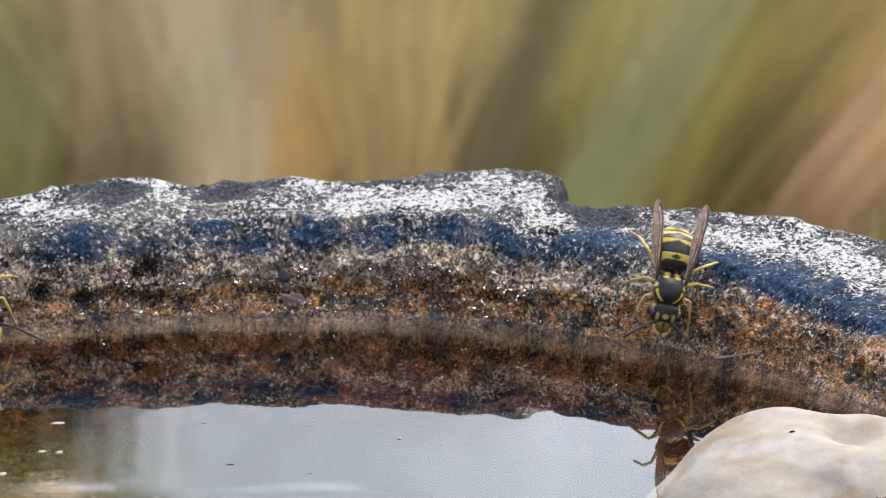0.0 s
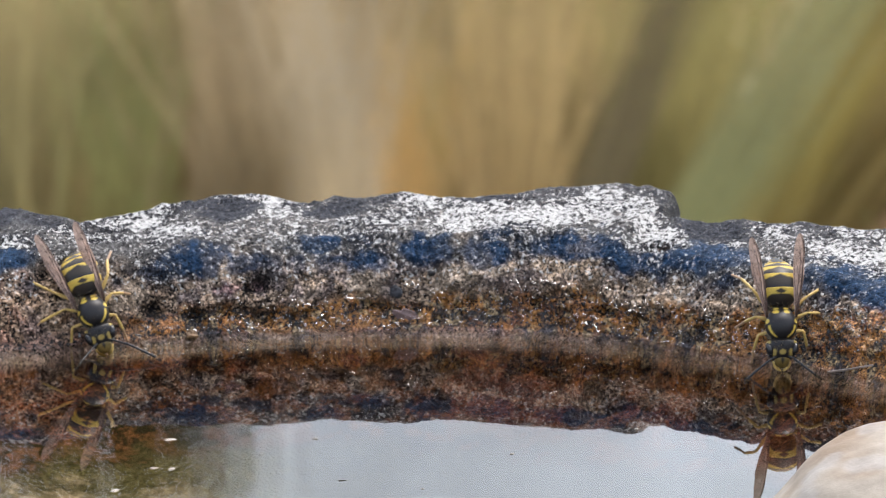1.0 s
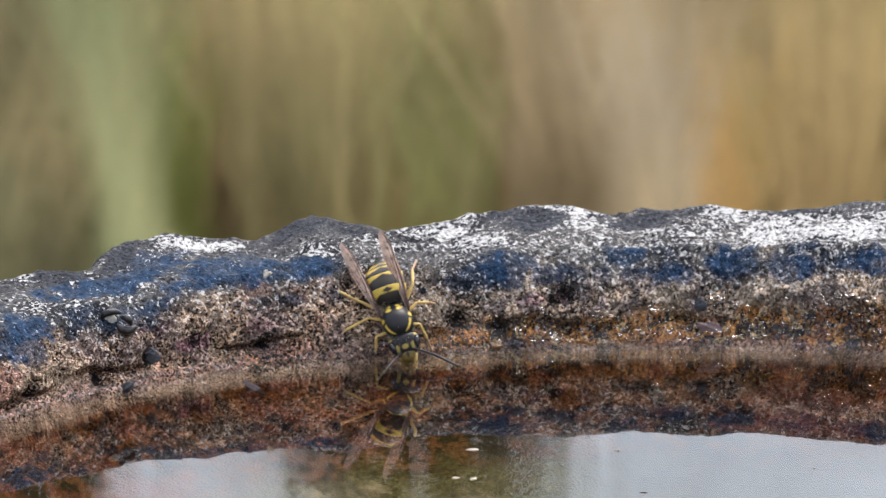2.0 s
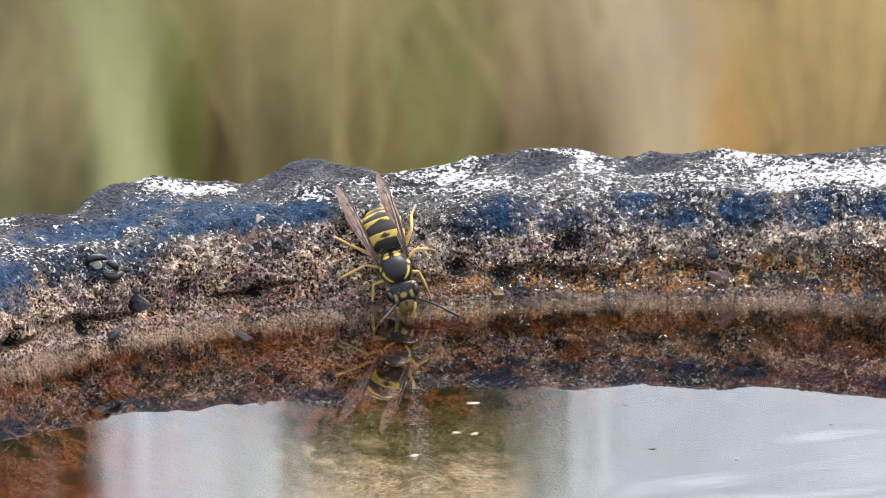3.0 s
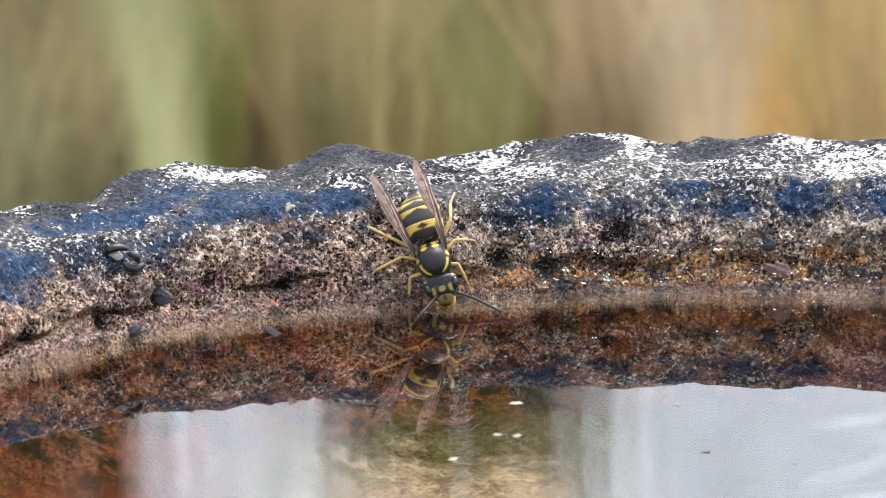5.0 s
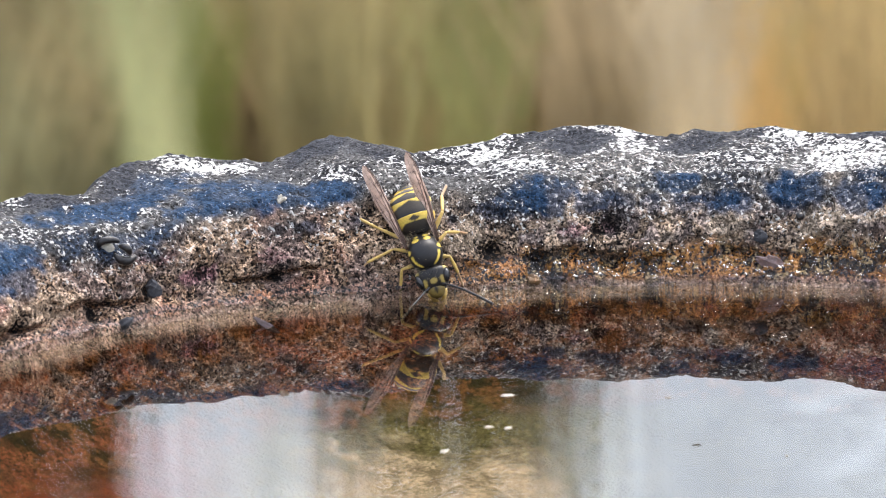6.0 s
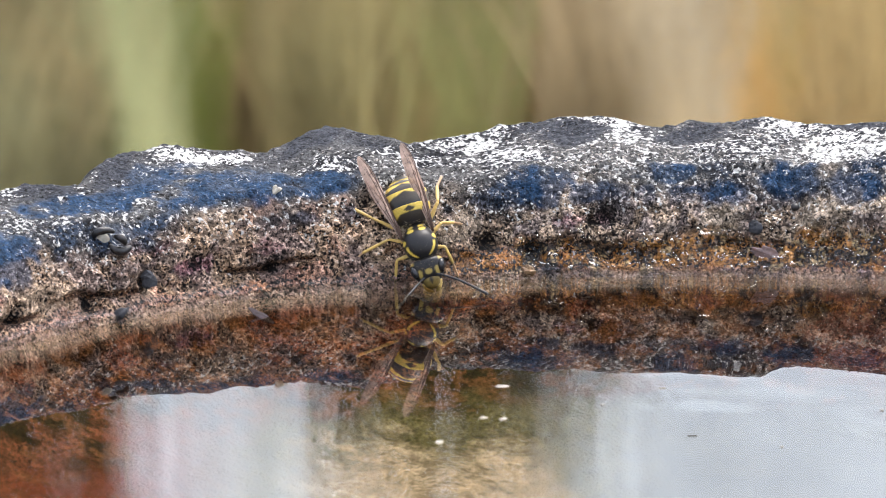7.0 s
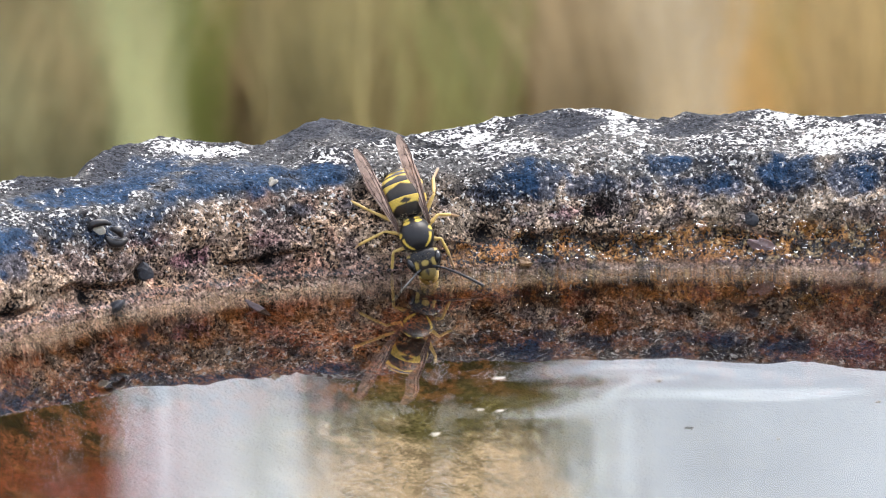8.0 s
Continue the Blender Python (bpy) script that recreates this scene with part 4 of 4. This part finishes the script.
    for s in (-1, 1):
        part("eye", ellipsoid((1.45 * s, -2.8, -0.15), (0.52, 0.85, 1.0), (16, 10 * s, -12 * s)), EYES, head, "dark kidney-shaped eye")
        part("jaw", tube(along([(0.85 * s, -4.1, -0.9), (0.7 * s, -4.8, -1.1), (0.1 * s, -5.25, -1.3)], 6), [0.3, 0.3, 0.26, 0.22, 0.16, 0.06]), YELLOWLEG, head)
        for dx, dy in ((0.17, -2.3), (0.0, -2.55)):
            part("simple_eye", ellipsoid((dx * s, dy, 0.97), (0.09, 0.09, 0.08), seg=10), EYES, head)
    for pts in antennae:
        scape = part("antenna", tube(along(pts[:2], 5), [0.12, 0.14, 0.15, 0.14, 0.11]), BLACKSHELL, head, "black antenna")
        line = along(pts[1:], 23)
        part("flagellum", tube(line, [(0.125 + 0.05 * k / 22) * (0.86 if k % 2 else 1.0) for k in range(23)]), BLACKSHELL, scape)
    for base, tip in wings:
        wing(body, base, tip, seed)
        b2, t2 = np.array(base, float), np.array(tip, float)
        wing(body, b2 + [0, 0.5, -0.18], b2 + (t2 - b2) * 0.72 + [0.35 * np.sign(b2[0]), 0, -0.45], seed + 1, back=True)
    for hip, knee, ankle, toe, thick in legs:
        leg(body, hip, knee, ankle, toe, thick)
    hairs(body, seed)
    return body


def wasp_pose(at, tail, back):
    """Stands a wasp with its thorax at a place, its tail and its back in the given directions."""
    t = Vector(tail).normalized()
    b = Vector(back)
    b = (b - t * b.dot(t)).normalized()
    s = t.cross(b)
    return Matrix((( s.x, t.x, b.x, at[0] * MM), (s.y, t.y, b.y, at[1] * MM), (s.z, t.z, b.z, at[2] * MM), (0, 0, 0, 1)))


wasp_a = wasp("black and yellow wasp drinking head down, wings half spread",
              wings=[((-1.75, 0.9, 0.7), (-3.7, 11.5, 1.0)), ((1.75, 0.85, 0.7), (1.3, 11.5, 1.1))],
              legs=[((-1.3, 2.0, -1.0), (-4.2, 4.6, -0.4), (-6.4, 6.9, -0.8), (-9.4, 9.9, -1.4), 0.85), ((-1.4, 0.9, -1.0), (-3.2, 1.7, -0.2), (-6.4, 1.2, -0.5), (-9.2, -0.2, -0.8), 0.85),
                    ((-1.3, -0.6, -1.0), (-3.0, -0.7, -0.6), (-3.7, -2.2, -2.0), (-4.3, -3.9, -3.2), 0.9), ((1.3, 2.0, -1.0), (3.2, 4.2, -0.4), (3.6, 6.4, -2.4), (4.4, 8.0, -5.0), 1.0),
                    ((1.4, 0.9, -1.0), (2.9, 1.9, -0.8), (4.2, 2.0, -2.8), (5.2, 1.9, -4.4), 0.95), ((1.3, -0.5, -1.0), (2.5, -0.9, -0.5), (2.8, -2.6, -1.8), (2.9, -3.9, -3.0), 0.9)],
              antennae=[[(-0.5, -3.6, 0.0), (-1.3, -4.2, 0.6), (-2.8, -5.6, 2.4), (-4.6, -7.4, 4.8)], [(0.5, -3.6, 0.0), (1.3, -4.1, 0.6), (3.1, -5.8, 2.0), (5.4, -8.6, 4.2)]], seed=3)
wasp_b = wasp("black and yellow wasp drinking, wings held apart over its back",
              wings=[((-1.75, 0.9, 0.7), (-3.3, 10.6, 1.6)), ((1.75, 0.85, 0.7), (2.6, 11.0, 1.6))],
              legs=[((-1.3, 2.0, -1.0), (-3.2, 4.6, -0.4), (-4.2, 6.4, -2.8), (-5.0, 7.6, -6.0), 1.0), ((-1.4, 0.9, -1.0), (-2.9, 1.3, -0.6), (-4.0, 1.2, -2.8), (-5.0, 0.8, -4.4), 0.95),
                    ((-1.3, -0.6, -1.0), (-2.7, -0.9, -0.6), (-3.2, -2.4, -2.0), (-3.4, -3.9, -3.2), 0.9), ((1.3, 2.0, -1.0), (3.3, 3.6, -0.4), (5.4, 5.0, -2.0), (8.4, 5.4, -4.0), 0.9),
                    ((1.4, 0.9, -1.0), (3.2, 1.6, -0.4), (5.6, 1.8, -1.6), (8.2, 1.4, -2.6), 0.9), ((1.3, -0.5, -1.0), (2.7, -0.6, -0.4), (3.2, -2.2, -1.8), (3.4, -3.9, -3.0), 0.9)],
              antennae=[[(-0.5, -3.6, 0.0), (-1.4, -4.1, 0.4), (-3.0, -5.3, 0.3), (-4.6, -6.6, 0.0)], [(0.5, -3.6, 0.0), (1.4, -4.1, 0.4), (3.2, -5.6, 0.3), (4.8, -6.8, 0.1)]], seed=8)

# ---- small things on the rim and in the water ----
def lumpy(name, size, seed, mat, at, turn=(0, 0, 0), rough=0.22, broken=False):
    """A small uneven pebble or grain; a broken one has flat facets."""
    nu, nv = (9, 7) if broken else (28, 18)
    u, v = np.linspace(0, 2 * math.pi, nu, endpoint=False), np.linspace(0.03, math.pi - 0.03, nv)
    gu, gv = np.meshgrid(u, v, indexing="ij")
    d = np.stack([np.sin(gv) * np.cos(gu), np.sin(gv) * np.sin(gu), np.cos(gv)], -1).reshape(-1, 3)
    p = d * (1 + rough * vnoise(d + seed, 0.8, seed) + 0.5 * rough * vnoise(d + seed, 0.35, seed + 1))[:, None] * size
    ob = mesh_object(name, p * MM, grid_faces(nu, nv, wrap=True)[:, ::-1], mat, smooth=not broken)
    ob.matrix_world = pose(*[c * MM for c in at], *turn)
    return ob


SEED = grain(material("black_seed", (0.012, 0.010, 0.010), 0.28), 1500.0, 0.5, 1.6, bump=0.5, dist=0.0002)
MAUVE = grain(material("mauve_chip", (0.16, 0.105, 0.10), 0.35), 1500.0, 0.6, 1.4, bump=0.4, dist=0.0001)
SLATECHIP = grain(material("slate_chip", (0.04, 0.041, 0.047), 0.8, spec=0.2), 1800.0, 0.5, 1.5, bump=0.4, dist=0.0001)
AMBERSTONE = grain(material("amber_grain", (0.16, 0.09, 0.04), 0.5), 1500.0, 0.6, 1.4, bump=0.3, dist=0.0001)
PALECHIP = grain(material("pale_chip", (0.38, 0.35, 0.29), 0.7), 1800.0, 0.7, 1.3, bump=0.3, dist=0.0001)
LEAFSCRAP = grain(material("dark_leaf_scrap", (0.03, 0.022, 0.026), 0.75, spec=0.1), 1200.0, 0.6, 1.5)
STRAW = grain(material("grey_straw", (0.24, 0.19, 0.16), 0.5), 900.0, 0.7, 1.3)

tagged(lumpy("seed", (0.5, 0.5, 0.48), 3, SEED, rim_point(38.5, 0.455, 0.25), rough=0.06), "tiny round black seed stuck on the stone", "seed")
tagged(lumpy("stone_chip", (1.8, 0.5, 0.75), 5, MAUVE, rim_point(35.5, 0.15, 0.4), (10, 22, 8), rough=0.5, broken=True), "mauve-brown stone chip on the wet edge", "stone chip")
tagged(lumpy("stone_chip", (0.7, 0.5, 0.8), 9, SLATECHIP, rim_point(34.1, 0.30, 0.3), rough=0.5, broken=True), "small slate-grey stone chip", "stone chip")
tagged(lumpy("stone_chip", (0.85, 0.6, 0.75), 11, SLATECHIP, rim_point(-32.7, 0.26, 0.3), (0, 30, 0), rough=0.5, broken=True), "small slate-grey stone chip", "stone chip")
tagged(lumpy("stone_chip", (1.3, 0.6, 0.6), 13, SLATECHIP, rim_point(-35.6, 0.05, 0.2), (0, -35, 0), rough=0.5, broken=True), "wedge of slate-grey stone at the water's edge", "stone chip")
tagged(lumpy("stone_chip", (0.65, 0.4, 0.35), 15, PALECHIP, rim_point(-18.8, 0.68, 0.2), (0, -30, 0), rough=0.5, broken=True), "pale stone chip beside a dark pit", "stone chip")
tagged(lumpy("stone_chip", (0.8, 0.4, 0.7), 17, AMBERSTONE, rim_point(9.0, 0.06, 0.3), rough=0.6, broken=True), "amber-coloured wet grain at the water's edge", "stone chip")
tagged(lumpy("leaf_scrap", (1.7, 0.8, 0.14), 19, LEAFSCRAP, (-20.2, -17.5, 0.1), (4, 24, -30), 0.3), "dark scrap of leaf floating at the water's edge", "leaf scrap")


def husk():
    """A curled black husk with a pale kernel."""
    body = new("seed_husk", None)
    body.matrix_world = pose(*[c * MM for c in rim_point(-36.6, 0.58, 0.5)], 0, 0, 0)
    tagged(body, "curled black seed husk with a pale kernel, lying on the rim", "seed husk")
    part("shell", tube(along([(-1.9, 0.1, 0.1), (-1.5, -0.3, 0.9), (-0.4, -0.2, 1.15), (0.5, 0, 0.9)], 14), [0.18 + 0.26 * math.sin(math.pi * k / 13) for k in range(14)], 12), SEED, body, "curled black shell")
    part("shell", tube(along([(-0.1, -0.2, -0.5), (0.6, -0.5, -1.0), (1.5, -0.3, -1.15), (2.3, 0, -0.7)], 14), [0.2 + 0.32 * math.sin(math.pi * k / 13) for k in range(14)], 12), SEED, body, "curled black shell")
    part("shell", tube(along([(0.4, 0, 0.4), (1.3, -0.5, 0.3), (1.7, -0.3, -0.5)], 10), [0.15 + 0.3 * math.sin(math.pi * k / 9) for k in range(10)], 12), SEED, body, "curled black shell")
    part("kernel", ellipsoid((-0.8, 0.2, 0.1), (0.75, 0.5, 0.65)), PALECHIP, body, "pale kernel")


husk()
stem = tagged(part("straw", tube(along([(84.4, -30.2, 0.5), (86.8, -32.6, 1.3), (89.4, -35.6, 2.3)], 10), [0.16 - 0.006 * k for k in range(10)], 8), STRAW, None), "short grey straw lying across the wet edge", "straw")


FLOATING = [(5.5, -56.0, 1.0, 0.5), (3.6, -72.0, 0.8, 0.4), (5.6, -72.8, 0.9, 0.45), (-1.0, -84.0, 1.1, 0.5), (-8.5, -92.0, 0.5, 0.3), (16.0, -66.0, 0.35, 0.3), (22.5, -58.0, 0.5, 0.25), (45, -70, 0.3, 0.25), (60, -58, 0.3, 0.2), (34, -88, 0.35, 0.25)]
for k, (x, y, a, b) in enumerate(FLOATING):
    tagged(lumpy("floating_speck", (a * 0.6, b * 0.6, 0.08), 40 + k, PALECHIP, (x, y, 0.04), (0, 0, 25 * k), 0.7), "tiny pale speck floating on the water", "speck", group="floating specks")


def wet_material():
    m = material("water_bead", (0.5, 0.5, 0.5), 0.06)
    n = m.node_tree.nodes
    clear = node(m, "ShaderNodeBsdfTransparent", Color=(0.97, 0.97, 0.97, 1))
    gloss = node(m, "ShaderNodeBsdfGlossy", Color=(1, 1, 1, 1), Roughness=0.09)
    fres = node(m, "ShaderNodeFresnel", IOR=1.45)
    mx = n.new("ShaderNodeMixShader")
    link(m, fres.outputs[0], mx.inputs[0])
    link(m, clear.outputs[0], mx.inputs[1])
    link(m, gloss.outputs[0], mx.inputs[2])
    link(m, mx.outputs[0], n["Material Output"].inputs["Surface"])
    return m


def beads(count):
    """Small flat beads of water added on the wet edge, tilted to mirror the sun as glints."""
    rng = random.Random(21)
    verts, faces = [], []
    for p, nrm in rng.sample(WET_SPOTS, min(count, len(WET_SPOTS))):
        q = (Vector(nrm) * 0.15 + Vector((0.19 + rng.uniform(-0.15, 0.15), -0.45 + rng.uniform(-0.15, 0.15), 0.83))).normalized().to_track_quat("Z", "Y")
        r = rng.choice((0.1, 0.14, 0.18, 0.24, 0.34))
        k0, n, rings = len(verts), 12, 5
        for j in range(rings):
            t = j / (rings - 1)
            for i in range(n):
                a = 2 * math.pi * i / n
                v = q @ Vector((r * math.sin(t * math.pi / 2) * math.cos(a) * 1.2 + 0.0001 * i, r * math.sin(t * math.pi / 2) * math.sin(a), 0.17 * r * math.cos(t * math.pi / 2)))
                verts.append(np.array(p) + np.array(v) + np.array(nrm) * 0.3)
        for j in range(rings - 1):
            for i in range(n):
                faces.append((k0 + j * n + i, k0 + (j + 1) * n + i, k0 + (j + 1) * n + (i + 1) % n, k0 + j * n + (i + 1) % n))
    for k in range(11):  # larger drops added along the shore, tilted likewise for its glints
        a = radians(14 + 1.25 * k + rng.uniform(-0.4, 0.4))
        rad = float(shore_at(math.degrees(a))) - rng.uniform(-0.5, 0.3)
        c = np.array([CX + rad * math.sin(a), CY + rad * math.cos(a), 0.6])
        k0, n, rings = len(verts), 14, 6
        wide = rng.uniform(0.4, 1.0)
        q = Vector((0.19, -0.53 + rng.uniform(-0.08, 0.08), 0.83)).to_track_quat("Z", "Y")
        for j in range(rings):
            t = j / (rings - 1) * math.pi / 2
            for i in range(n):
                b = 2 * math.pi * i / n
                verts.append(c + np.array(q @ Vector((wide * math.sin(t) * math.cos(b), 0.4 * math.sin(t) * math.sin(b), 0.12 * math.cos(t)))))
        for j in range(rings - 1):
            for i in range(n):
                faces.append((k0 + j * n + i, k0 + (j + 1) * n + i, k0 + (j + 1) * n + (i + 1) % n, k0 + j * n + (i + 1) % n))
    return tagged(mesh_object("water_beads", np.array(verts) * MM, faces, wet_material()), "glinting beads of water on the wet stone edge", "water drops", kind="stuff")


beads(800)



def motions():
    """The wasps pump their bodies a little as they drink; the water turns and brings its ripples."""
    rows = []
    for k in range(41):
        t = 0.2 * k
        s = math.sin(2.3 * t * 2 * math.pi / 2.0)
        rows.append((t, wasp_pose((-2.9, -1.6, 4.75 + 0.03 * s), (-0.28, 0.42 + 0.006 * s, 0.87), (0.02, -1, 0.12))))
    walk(wasp_a, rows)
    rows = []
    for k in range(41):
        t = 0.2 * k
        down = min(1.0, t / 0.5) * 2.2 + min(1.0, max(0.0, (t - 0.5) / 1.0)) * 0.6
        s = math.sin(2.0 * t * 2 * math.pi / 2.0)
        rows.append((t, wasp_pose((79.1, -27.3, 8.25 - down + 0.03 * s), (0.20 - 0.20 * min(1.0, t / 0.4), 0.38, 0.91), (0.05, -1, 0.12))))
    walk(wasp_b, rows)
    turns = [(0.0, 0), (2.2, 10), (2.8, 46), (3.3, 84), (5.2, 92), (5.8, 100), (6.2, 112), (6.8, 138), (7.4, 174), (8.0, 208)]
    walk(water, [(t, pose(CX * MM, CY * MM, 0, 0, 0, a)) for t, a in turns])


motions()
